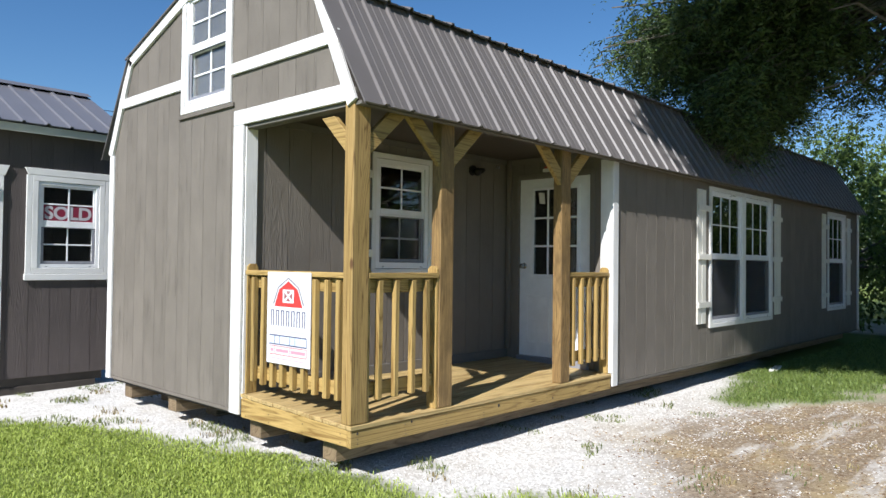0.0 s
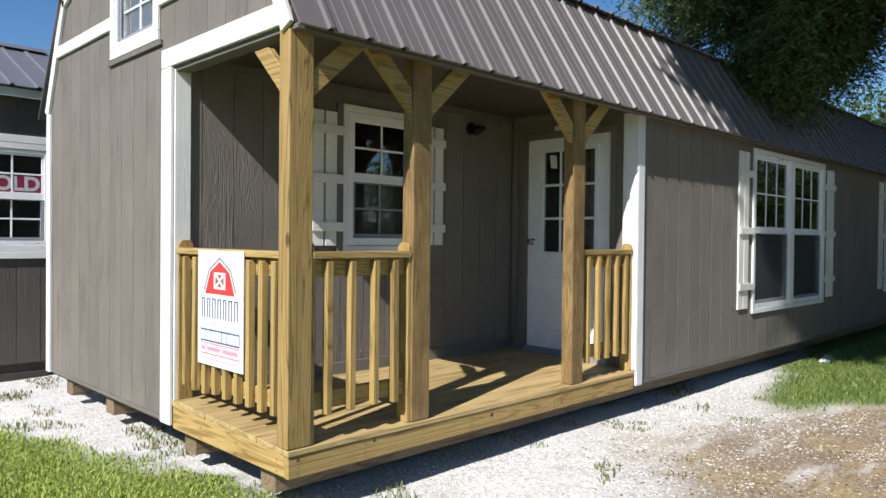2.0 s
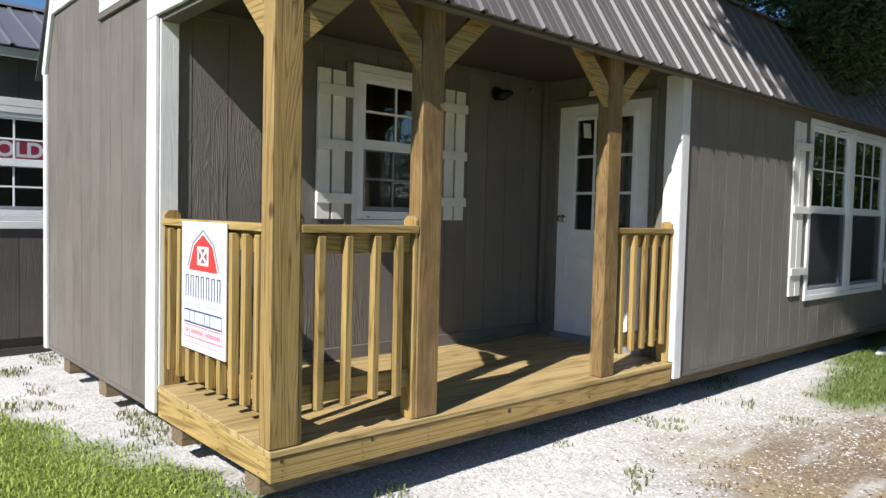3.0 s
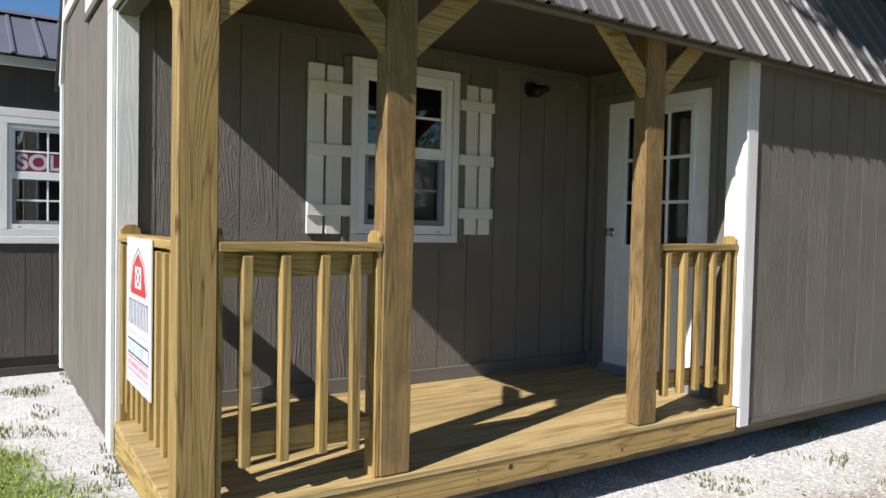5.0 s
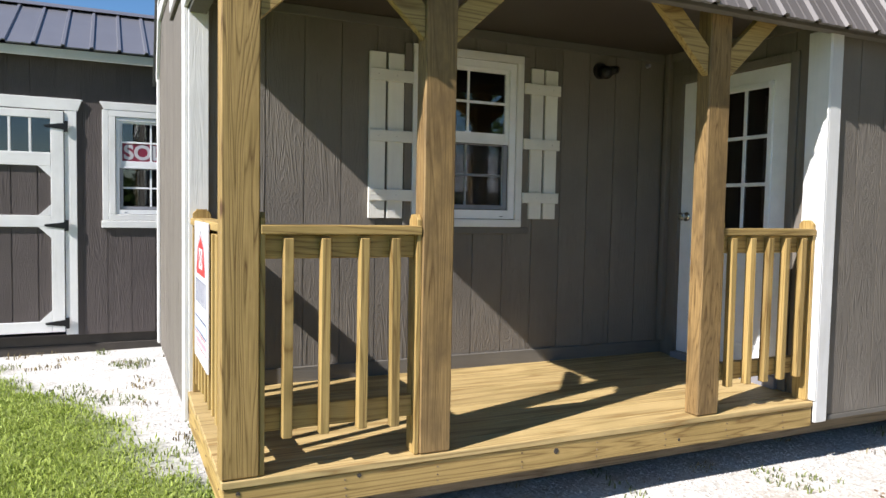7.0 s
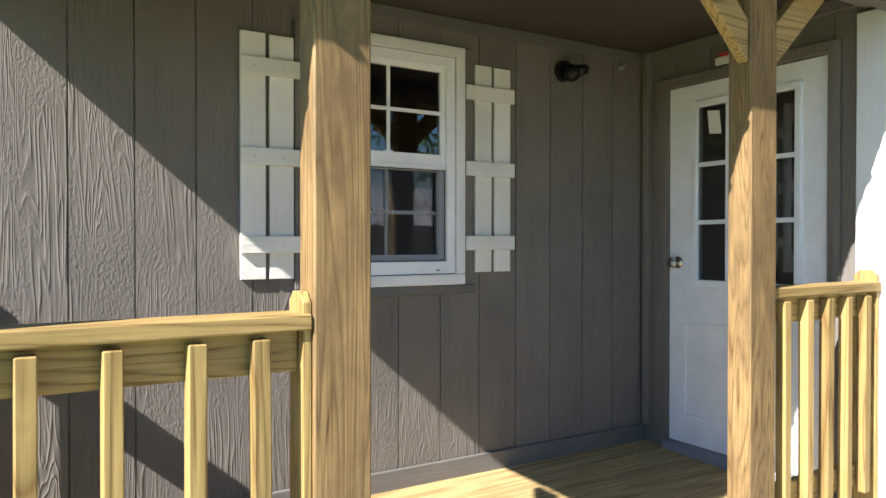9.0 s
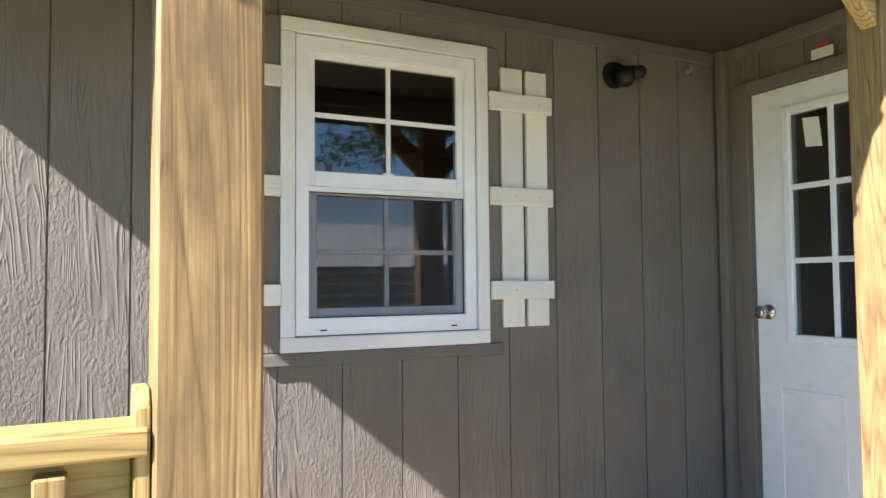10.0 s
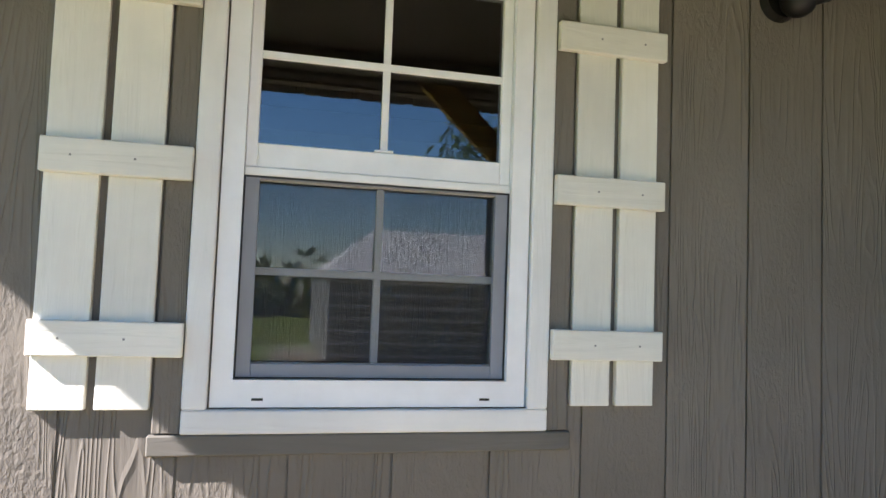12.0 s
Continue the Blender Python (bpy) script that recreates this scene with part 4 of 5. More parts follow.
bmesh.ops.create_cone(lb, cap_ends=True, segments=20, radius1=0.03, radius2=0.025, depth=0.05, matrix=Matrix.Translation((2.648, DEEP - 0.085, 2.314)) @ Matrix.Rotation(radians(75), 4, "Y"))
part("lamp_barrel", lb, M_BLACK, lamp, "", True)
lb = bmesh.new()
bmesh.ops.create_cone(lb, cap_ends=True, segments=16, radius1=0.026, radius2=0.022, depth=0.012, matrix=Matrix.Translation((2.676, DEEP - 0.085, 2.3215)) @ Matrix.Rotation(radians(75), 4, "Y"))
part("lens", lb, M_CHROME, lamp, "clear lens")

hook = framed("wall_socket", (2.998, DEEP, 2.388), label="small grey screw socket on the porch wall", category="socket")
lb = bmesh.new()
bmesh.ops.create_cone(lb, cap_ends=True, segments=14, radius1=0.016, radius2=0.012, depth=0.03, matrix=Matrix.Translation((2.998, DEEP - 0.016, 2.388)) @ Matrix.Rotation(radians(90), 4, "X"))
part("body", lb, M_SCREENF, hook)
plaque = framed("door_plaque", (PORCH - 0.02, 0.70, 2.31), label="small white and red tag above the door", category="tag")
part("tag_body", boxes((PORCH - 0.045, PORCH - 0.0385, 0.71, 0.80, 2.318, 2.356), bev=0.002), M_PAPER, plaque)
part("tag_top", boxes((PORCH - 0.045, PORCH - 0.0385, 0.73, 0.78, 2.3565, 2.374), bev=0.002), M_RED, plaque)

# supports and scraps
for i, (bx, by) in enumerate(((0.5, 3.36), (0.5, 2.48), (0.5, 1.18), (0.45, 0.62), (3.4, 0.62), (6.5, 0.62), (9.6, 0.62))):
    ob = finish("support_block", boxes((bx - 0.06, bx + 0.3, by - 0.1, by + 0.1, -0.03, 0.069), bev=0.008), M_SKID)
    tagged(ob, "grey levelling block wedged under the cabin skid", "block", "levelling blocks")

# ================= ground =================


def gravel_edge(y):
    """x of the border between lawn and gravel beside the gable."""
    return np.interp(y, [-3.0, -0.73, 0.3, 1.2, 2.65, 3.3, 4.4], [1.6, 0.40, 0.10, -0.16, -0.42, -1.0, -1.5])


def wob(x, y, s=1.0):
    return math.sin(3.1 * x * s + 1.3 * y * s) * 0.5 + math.sin(7.3 * y * s - 4.1 * x * s + 1.0) * 0.3 + math.sin(13.7 * x * s + 9.1 * y * s) * 0.2


def soft_step(v):
    return 1 / (1 + math.exp(-max(-40.0, min(40.0, v))))


def zone(x, y):
    """grass, gravel, dirt amounts at a place."""
    w = wob(x, y)
    lawn = soft_step((gravel_edge(y) - x + 0.06 * w + 0.28 * noise.noise((x * 1.7, y * 1.7, 0.5)) + 0.14 * noise.noise((x * 5.0, y * 5.0, 2.5))) / 0.05) if y < 4.7 else 0.0
    edge = np.interp(x, [3.9, 4.4, 5.5, 7.0, 9.0, 13.0], [-0.35, -0.75, -1.45, -1.6, -2.1, -2.8])
    back = -0.5 + (x - 4.3) * 0.24
    ragged = 0.16 * w + 0.3 * noise.noise((x * 1.9, y * 1.9, 7.5))
    far = soft_step((y - edge + ragged) / 0.06) * soft_step((back - y + ragged * 0.6) / 0.06) if 3.6 < x < 14 else 0.0
    away = max(soft_step((abs(x - 3.0) - 15.0 + w) / 0.5), soft_step((y - 7.0) / 0.4), soft_step((-16.0 - y + w) / 0.4))
    grass = max(lawn, far, away)
    line = -0.55 - 0.02 * x if x > 2.2 else -0.6 - (2.2 - x) * 0.9
    dirt = soft_step((line - y + 0.22 * w) / 0.16) * (1 - grass)
    return grass, dirt


def ground_grid():
    xs = np.concatenate([np.linspace(-900, -30, 8), np.linspace(-22, -5, 12), np.linspace(-4.5, 9.0, 271), np.linspace(9.5, 30, 24), np.linspace(40, 900, 8)])
    ys = np.concatenate([np.linspace(-900, -30, 8), np.linspace(-22, -6, 12), np.linspace(-5.0, 5.0, 201), np.linspace(5.5, 30, 24), np.linspace(40, 900, 8)])
    verts, cols = [], []
    for yy in ys:
        for xx in xs:
            g, d = zone(xx, yy)
            inside = -4.5 <= xx <= 9 and -5 <= yy <= 5
            bumpy = 0.006 * wob(xx, yy, 2.0) + (0.012 * (1 - g) * wob(xx + 5, yy, 0.6) if inside else 0)
            verts.append((xx, yy, bumpy - 0.012 + 0.01 * g))
            cols.append((g, d, 0, 1))
    nx = len(xs)
    faces = [(j * nx + i, j * nx + i + 1, (j + 1) * nx + i + 1, (j + 1) * nx + i) for j in range(len(ys) - 1) for i in range(nx - 1)]
    me = bpy.data.meshes.new("ground")
    me.from_pydata(verts, [], faces)
    a = me.color_attributes.new("cover", "FLOAT_COLOR", "POINT")
    a.data.foreach_set("color", np.array(cols, dtype=np.float32).ravel())
    for p in me.polygons:
        p.use_smooth = True
    return me


m, n, l, b = material("lawn_gravel_and_dirt", 0.9, 0, 0.2)
at = n.new("ShaderNodeAttribute")
at.attribute_name = "cover"
sep = n.new("ShaderNodeSeparateColor")
l.new(at.outputs["Color"], sep.inputs[0])
v = coords(n, l, random_shift=False)
vor = n.new("ShaderNodeTexVoronoi")
vor.inputs["Scale"].default_value = 55
l.new(v, vor.inputs["Vector"])
grav = ramp(n, l, vor.outputs["Color"], [(0.1, (0.44, 0.42, 0.38)), (0.4, (0.61, 0.595, 0.56)), (0.9, (0.70, 0.69, 0.66))])
grav = mix(n, l, ramp(n, l, noise_tex(n, l, v, 3.2, 6, 0.65), [(0.5, (0, 0, 0)), (0.72, (0.4, 0.4, 0.4))]), grav, (0.36, 0.31, 0.25))
soil = ramp(n, l, noise_tex(n, l, v, 34, 6, 0.72), [(0.3, (0.13, 0.09, 0.055)), (0.5, (0.25, 0.19, 0.125)), (0.68, (0.44, 0.38, 0.29))])
straw = ramp(n, l, noise_tex(n, l, v, 60, 5, 0.7), [(0.3, (0.24, 0.17, 0.075)), (0.7, (0.50, 0.40, 0.22))])
soil = mix(n, l, ramp(n, l, noise_tex(n, l, v, 1.1, 5, 0.6), [(0.5, (0, 0, 0)), (0.64, (0.75, 0.75, 0.75))]), soil, straw)
soil = mix(n, l, ramp(n, l, noise_tex(n, l, coords(n, l, (0.35, 1.6, 1), False), 2.3, 6, 0.65), [(0.52, (0, 0, 0)), (0.66, (0.75, 0.75, 0.75))]), soil, grav)
# Turf kept darker than the blades: the shade among them is in this colour.
turf = ramp(n, l, noise_tex(n, l, v, 30, 5, 0.7), [(0.3, (0.085, 0.12, 0.022)), (0.7, (0.19, 0.235, 0.055))])
c = mix(n, l, sep.outputs[1], grav, soil)
c = mix(n, l, sep.outputs[0], c, turf)
l.new(c, b.inputs["Base Color"])
bump(n, l, b, vor.outputs["Distance"], 0.45, 0.008)
ground = new("ground", ground_grid())
ground.data.materials.append(m)
tagged(ground, "lawn, white crushed gravel and bare dirt", "ground", kind="structure")


# grass blades, one joined mesh per stretch
def blades(name, count, region, height, mat, seed, label, keep):
    r = np.random.default_rng(seed)
    x = r.uniform(region[0], region[1], count)
    y = r.uniform(region[2], region[3], count)
    ok = np.array([keep(a, c) for a, c in zip(x, y)]) > r.random(count)
    x, y = x[ok], y[ok]
    k = len(x)
    h = height * r.uniform(0.5, 1.25, k)
    th = r.uniform(0, 2 * np.pi, k)
    lean = r.uniform(0.3, 1.5, k) * h
    la = r.uniform(0, 2 * np.pi, k)
    w = r.uniform(0.003, 0.0058, k)
    dx, dy = np.cos(th) * w, np.sin(th) * w
    z0 = np.full(k, -0.012)
    P = np.zeros((k, 5, 3))
    P[:, 0] = np.stack([x - dx, y - dy, z0], 1)
    P[:, 1] = np.stack([x + dx, y + dy, z0], 1)
    mx, my, mz = x + np.cos(la) * lean * 0.35, y + np.sin(la) * lean * 0.35, h * 0.6
    P[:, 2] = np.stack([mx + dx * 0.8, my + dy * 0.8, mz], 1)
    P[:, 3] = np.stack([mx - dx * 0.8, my - dy * 0.8, mz], 1)
    P[:, 4] = np.stack([x + np.cos(la) * lean, y + np.sin(la) * lean, h], 1)
    base = np.arange(k)[:, None] * 5
    quads = (base + np.array([0, 1, 2, 3])).tolist()
    tris = (base + np.array([3, 2, 4])).tolist()
    me = bpy.data.meshes.new(name)
    me.from_pydata(P.reshape(-1, 3).tolist(), [], quads + tris)
    me.materials.append(mat)
    return tagged(new(name, me), label, "grass", kind="stuff")


def leaf_material(name, dark, light, gloss=0.45):
    m, n, l, b = material(name, gloss, 0, 0.4)
    g = n.new("ShaderNodeNewGeometry")
    c = ramp(n, l, g.outputs["Random Per Island"], [(0.0, dark), (0.6, light), (1.0, tuple(k * 1.25 for k in light))])
    l.new(c, b.inputs["Base Color"])
    tl = n.new("ShaderNodeBsdfTranslucent")
    l.new(c, tl.inputs["Color"])
    mx = n.new("ShaderNodeMixShader")
    mx.inputs[0].default_value = 0.3
    l.new(b.outputs[0], mx.inputs[1])
    l.new(tl.outputs[0], mx.inputs[2])
    l.new(mx.outputs[0], n["Material Output"].inputs["Surface"])
    return m


M_GRASS = leaf_material("lawn_grass", (0.19, 0.255, 0.045), (0.38, 0.46, 0.105), 0.5)
M_WEED = leaf_material("dull_green_weed", (0.085, 0.11, 0.035), (0.20, 0.235, 0.085), 0.6)
# Darker copy of the lawn grass: the tree's shade is put into its colour.
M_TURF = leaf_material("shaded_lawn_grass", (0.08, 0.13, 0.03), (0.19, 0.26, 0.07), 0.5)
M_NEEDLE = leaf_material("dark_conifer_foliage", (0.014, 0.028, 0.011), (0.09, 0.14, 0.04))
M_BUSH = leaf_material("bright_broadleaf_foliage", (0.03, 0.06, 0.014), (0.13, 0.20, 0.045))
M_BARK = plain("grey_brown_bark", (0.115, 0.105, 0.085), 0.9, 0, 0.35, 14.0, 0.8)


def lawn_keep(x, y):
    thin = min(1.0, max(0.0, (x + 5.0) / 2.2)) * min(1.0, max(0.0, (y + 4.2) / 2.6))
    clump = 0.62 + 0.6 * noise.noise((x * 3.3, y * 3.3, 1.0))
    return zone(x, y)[0] ** 1.5 * (thin + 0.15 * (1 - thin)) * clump if x < 3 else 0.0


def far_keep(x, y):
    return zone(x, y)[0] ** 2 * (0.8 + 0.5 * noise.noise((x * 2.7, y * 2.7, 1.0))) if x > 3.6 and (y < 0.0 or x > LEN) else 0.0


blades("lawn", 400000, (-5.0, 1.6, -4.2, 4.5), 0.024, M_GRASS, 11, "short bright green lawn beside the gable", lawn_keep)
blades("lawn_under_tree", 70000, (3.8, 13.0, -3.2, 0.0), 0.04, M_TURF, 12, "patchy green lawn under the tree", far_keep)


def weed_keep(x, y):
    g, d = zone(x, y)
    s = noise.noise((x * 2.3, y * 2.3, 4.0))
    return (1 - g) * (1.0 if s > (0.2 if x < 0.2 and y > 0 else 0.4) else 0.0) * (0.25 if d > 0.5 else 0.8)


blades("gravel_weeds", 60000, (-2.0, 5.0, -2.2, 4.7), 0.02, M_WEED, 13, "thin weeds coming up through the gravel", weed_keep)


def stones(name, count, region, size, mat, seed, label, keep):
    r = np.random.default_rng(seed)
    x = r.uniform(region[0], region[1], count)
    y = r.uniform(region[2], region[3], count)
    ok = np.array([keep(a, c) for a, c in zip(x, y)]) > r.random(count)
    x, y = x[ok], y[ok]
    k = len(x)
    O = np.array([(1, 0, 0), (0, 1, 0), (-1, 0, 0), (0, -1, 0), (0, 0, 1), (0, 0, -1)], float)
    P = O[None] * (r.uniform(0.55, 1.25, (k, 6, 1)) * (size * r.uniform(0.4, 1.5, k) ** 1.5)[:, None, None])
    P = P + r.normal(0, 0.22, P.shape) * size
    P[:, :, 2] *= 0.42
    th = r.uniform(0, 6.28, k)
    c, s = np.cos(th)[:, None], np.sin(th)[:, None]
    X, Y = P[:, :, 0] * c - P[:, :, 1] * s, P[:, :, 0] * s + P[:, :, 1] * c
    zg = np.array([0.006 * wob(a, e, 2.0) + 0.012 * wob(a + 5, e, 0.6) - 0.012 for a, e in zip(x, y)])
    P = np.stack([X + x[:, None], Y + y[:, None], P[:, :, 2] + zg[:, None] + size * 0.15], 2)
    F = np.array([(0, 1, 4), (1, 2, 4), (2, 3, 4), (3, 0, 4), (1, 0, 5), (2, 1, 5), (3, 2, 5), (0, 3, 5)])
    faces = (np.arange(k)[:, None, None] * 6 + F[None]).reshape(-1, 3)
    me = bpy.data.meshes.new(name)
    me.from_pydata(P.reshape(-1, 3).tolist(), [], faces.tolist())
    me.materials.append(mat)
    return tagged(new(name, me), label, "gravel", kind="stuff")


m, n, l, b = material("white_crushed_limestone", 0.85, 0, 0.25)
g = n.new("ShaderNodeNewGeometry")
l.new(ramp(n, l, g.outputs["Random Per Island"], [(0.0, (0.42, 0.39, 0.34)), (0.12, (0.59, 0.575, 0.54)), (1.0, (0.71, 0.70, 0.67))]), b.inputs["Base Color"])
M_STONE = m
m, n, l, b = material("brown_leaf_litter", 0.8, 0, 0.25)
g = n.new("ShaderNodeNewGeometry")
l.new(ramp(n, l, g.outputs["Random Per Island"], [(0.0, (0.09, 0.055, 0.03)), (0.4, (0.22, 0.13, 0.07)), (0.75, (0.40, 0.30, 0.17)), (1.0, (0.52, 0.45, 0.34))]), b.inputs["Base Color"])
M_LITTER = m


def gravel_keep(x, y):
    g, d = zone(x, y)
    return (1 - g) * (1 - d * (0.93 if noise.noise((x * 1.3, y * 3.0, 6.0)) < 0.12 else 0.55)) * (0.25 if (x > 0.3 and y > 0.4) else 1.0)


stones("gravel", 110000, (-1.8, 6.5, -2.4, 4.7), 0.0065, M_STONE, 21, "white crushed limestone gravel", gravel_keep)
stones("dirt_litter", 30000, (0.5, 8.5, -3.2, 0.0), 0.0075, M_LITTER, 22, "brown leaf litter and bark bits on dirt", lambda x, y: zone(x, y)[1] * (0.85 if noise.noise((x * 1.6, y * 1.6, 3.0)) > -0.1 else 0.3))


# ================= trees and distance =================
def limb(bm, a, b, r0, r1, seg=9, rings=5, wander=0.05, seed=0):
    r = random.Random(seed)
    a, b = Vector(a), Vector(b)
    d = (b - a).normalized()
    u = d.orthogonal().normalized()
    v = d.cross(u)
    prev = None
    for i in range(rings + 1):
        t = i / rings
        c = a.lerp(b, t) + (u * r.uniform(-1, 1) + v * r.uniform(-1, 1)) * wander * (0 if i in (0, rings) else 1)
        rad = r0 + (r1 - r0) * t
        ring = [bm.verts.new(c + (u * math.cos(6.2832 * k / seg) + v * math.sin(6.2832 * k / seg)) * rad * r.uniform(0.9, 1.1)) for k in range(seg)]
        if prev:
            for k in range(seg):
                bm.faces.new((prev[k], prev[(k + 1) % seg], ring[(k + 1) % seg], ring[k]))
        prev = ring


def sprays(centres, per, spread, length, width, droop, seed, fan=1):
    """Hanging sprays of narrow leaves round each centre, in fans that share a base: arrays of points and faces."""
    r = np.random.default_rng(seed)
    C = np.repeat(np.asarray(centres), max(1, per // fan), 0)
    k = len(C)
    base = C + r.normal(0, 1, (k, 3)) * np.array(spread)
    th = r.uniform(0, 2 * np.pi, k)
    out = np.stack([np.cos(th), np.sin(th), np.zeros(k)], 1)
    d = out * (1 - droop) + np.array([0, 0, -1.0]) * droop
    base, d = np.repeat(base, fan, 0), np.repeat(d, fan, 0)
    k *= fan
    d = d + r.normal(0, 0.18 if fan == 1 else 0.3, (k, 3))
    d /= np.linalg.norm(d, axis=1)[:, None]
    L = length * r.uniform(0.5, 1.4, k)
    base = base + d * (L * r.uniform(0.0, 0.5, k))[:, None]
    sidev = np.cross(d, r.normal(0, 1, (k, 3)))
    sidev /= np.linalg.norm(sidev, axis=1)[:, None] + 1e-9
    W = (width * r.uniform(0.6, 1.4, k))[:, None]
    mid = base + d * (L * 0.45)[:, None]
    P = np.stack([base, mid + sidev * W, base + d * L[:, None] + np.array([0, 0, -0.15]) * L[:, None], mid - sidev * W], 1)
    F = np.arange(k)[:, None] * 4 + np.array([0, 1, 2, 3])
    return P.reshape(-1, 3), F


def foliage(name, centres, per, spread, length, width, droop, seed, mat, parent, fan=1):
    P, F = sprays(centres, per, spread, length, width, droop, seed, fan)
    me = bpy.data.meshes.new(name)
    me.from_pydata(P.tolist(), [], F.tolist())
    me.materials.append(mat)
    ob = new(name, me)
    ob.parent = parent
    ob.matrix_parent_inverse = Matrix.Translation(-parent.location)
    return ob


def fronds(name, centres, per, spread, length, leaf, seed, mat, parent, pairs=9):
    """Drooping, feathery conifer sprays: an arching axis with small leaflets on both sides, tapering to the tip."""
    r = np.random.default_rng(seed)
    C = np.repeat(np.asarray(centres), per, 0)
    k = len(C)
    base = C + r.normal(0, 1, (k, 3)) * np.array(spread)
    th = r.uniform(0, 2 * np.pi, k)
    out = np.stack([np.cos(th), np.sin(th), np.zeros(k)], 1)
    L = length * r.uniform(0.5, 1.4, k)
    t = np.tile(np.repeat((np.arange(pairs) + 0.5) / pairs, 2), (k, 1))
    sgn = np.tile(np.tile([1.0, -1.0], pairs), (k, 1))
    drop = r.uniform(0.7, 1.6, k)
    reach = out[:, None] * (t * 0.75)[:, :, None] * L[:, None, None]
    fall = -(t ** 1.6) * drop[:, None] * L[:, None]
    P0 = base[:, None] + reach
    P0[:, :, 2] += fall
    side = np.stack([-out[:, 1], out[:, 0], np.zeros(k)], 1)
    d = side[:, None] * sgn[:, :, None] * 0.8 + out[:, None] * 0.45 + np.array([0, 0, -0.55]) + r.normal(0, 0.25, (k, 2 * pairs, 3))
    d /= np.linalg.norm(d, axis=2)[:, :, None]
    ll = leaf * (1.15 - 0.75 * t) * r.uniform(0.7, 1.3, t.shape)
    tip = P0 + d * ll[:, :, None]
    wv = np.cross(d, r.normal(0, 1, d.shape))
    wv /= np.linalg.norm(wv, axis=2)[:, :, None] + 1e-9
    mid = P0 + d * (ll * 0.5)[:, :, None]
    wv = wv * (ll * 0.13)[:, :, None]
    P = np.stack([P0, mid + wv, tip, mid - wv], 2).reshape(-1, 3)
    me = bpy.data.meshes.new(name)
    me.from_pydata(P.tolist(), [], (np.arange(k * 2 * pairs)[:, None] * 4 + np.arange(4)).tolist())
    me.materials.append(mat)
    ob = new(name, me)
    ob.parent = parent
    ob.matrix_parent_inverse = Matrix.Translation(-parent.location)
    return ob


TX, TY = 7.1, -1.74
tree = framed("conifer_tree", (TX, TY, 0), label="large dark drooping conifer overhanging the cabin roof", category="tree")
bm = bmesh.new()
limb(bm, (TX, TY, -0.1), (TX + 0.02, TY - 0.03, 0.3), 0.29, 0.215, 14, 3, 0.01, 3)
limb(bm, (TX + 0.02, TY - 0.03, 0.28), (TX + 0.4, TY - 0.5, 3.4), 0.217, 0.18, 14, 9, 0.025, 1)
limb(bm, (TX + 0.4, TY - 0.5, 3.35), (TX + 0.5, TY, 9.6), 0.18, 0.04, 10, 8, 0.08, 2)
part("trunk", bm, M_BARK, tree, "grey-brown bark trunk", True)
CR = ((7.6, -2.0, 6.9), (6.2, 4.0, 3.5))


def underside(x, y):
    """Height of the crown's ragged lower edge: a low bough over the roof, a hanging spray in front, open beyond."""
    if 5.3 < x < 7.2 and -0.35 < y < 0.5:
        return max(2.82, 2.47 + 1.647 * (y + 0.15))
    if ((x - 6.4) / 1.35) ** 2 + ((y - 0.75) / 1.35) ** 2 < 1:
        return 3.32 + max(0.0, y - 0.3) * 0.38
    if y < -0.75 and 5.6 < x < 10.5:
        return 3.6 + 0.7 * noise.noise((x * 1.5, y * 1.5, 2.0)) + max(0.0, 6.4 - x) * 0.9
    return 4.55 + max(0.0, x - 8.0) * 0.28


def beyond(x, y, z, edge):
    """Whether the sun's shadow of a leaf misses the near part of the roof and of the front wall."""
    return x + 1.128 * (z - 2.9) > edge - 1.2 and (y > 0 or x - 3.42 * y > edge or z + 3.03 * y < 0 or z + 3.03 * y > 2.5)


def leafy(x, y, z):
    clump = noise.noise((x * 1.3, y * 1.3, z)) + 0.6 * noise.noise((x * 3.7, y * 3.7, z * 2.2))
    if z > underside(x, y) and beyond(x, y, z, 5.5) and clump > (0.15 if y > 0.9 or x < 4.6 else 0.2 if y < -0.6 else -0.1):
        tips.append((x, y, z))


rt = random.Random(9)
tips, limbs = [], bmesh.new()
for i in range(185):
    a = rt.uniform(0, 6.2832)
    zz = rt.uniform(-0.97, 0.85)
    rr = math.sqrt(max(0.05, 1 - zz * zz)) * rt.uniform(0.6, 1.0)
    tip = Vector((CR[0][0] + CR[1][0] * rr * math.cos(a), CR[0][1] + CR[1][1] * rr * math.sin(a), CR[0][2] + CR[1][2] * zz))
    root = Vector((TX + 0.4, TY - 0.3, min(max(3.1, tip.z + 0.2), 9.0)))
    limb(limbs, root, tip, 0.03, 0.008, 6, 5, 0.12, i)
    for t in np.linspace(0.3, 1.0, 9):
        q = root.lerp(tip, t)
        for _ in range(3):
            leafy(q.x + rt.gauss(0, 0.34), q.y + rt.gauss(0, 0.34), q.z - abs(rt.gauss(0, 0.25)))
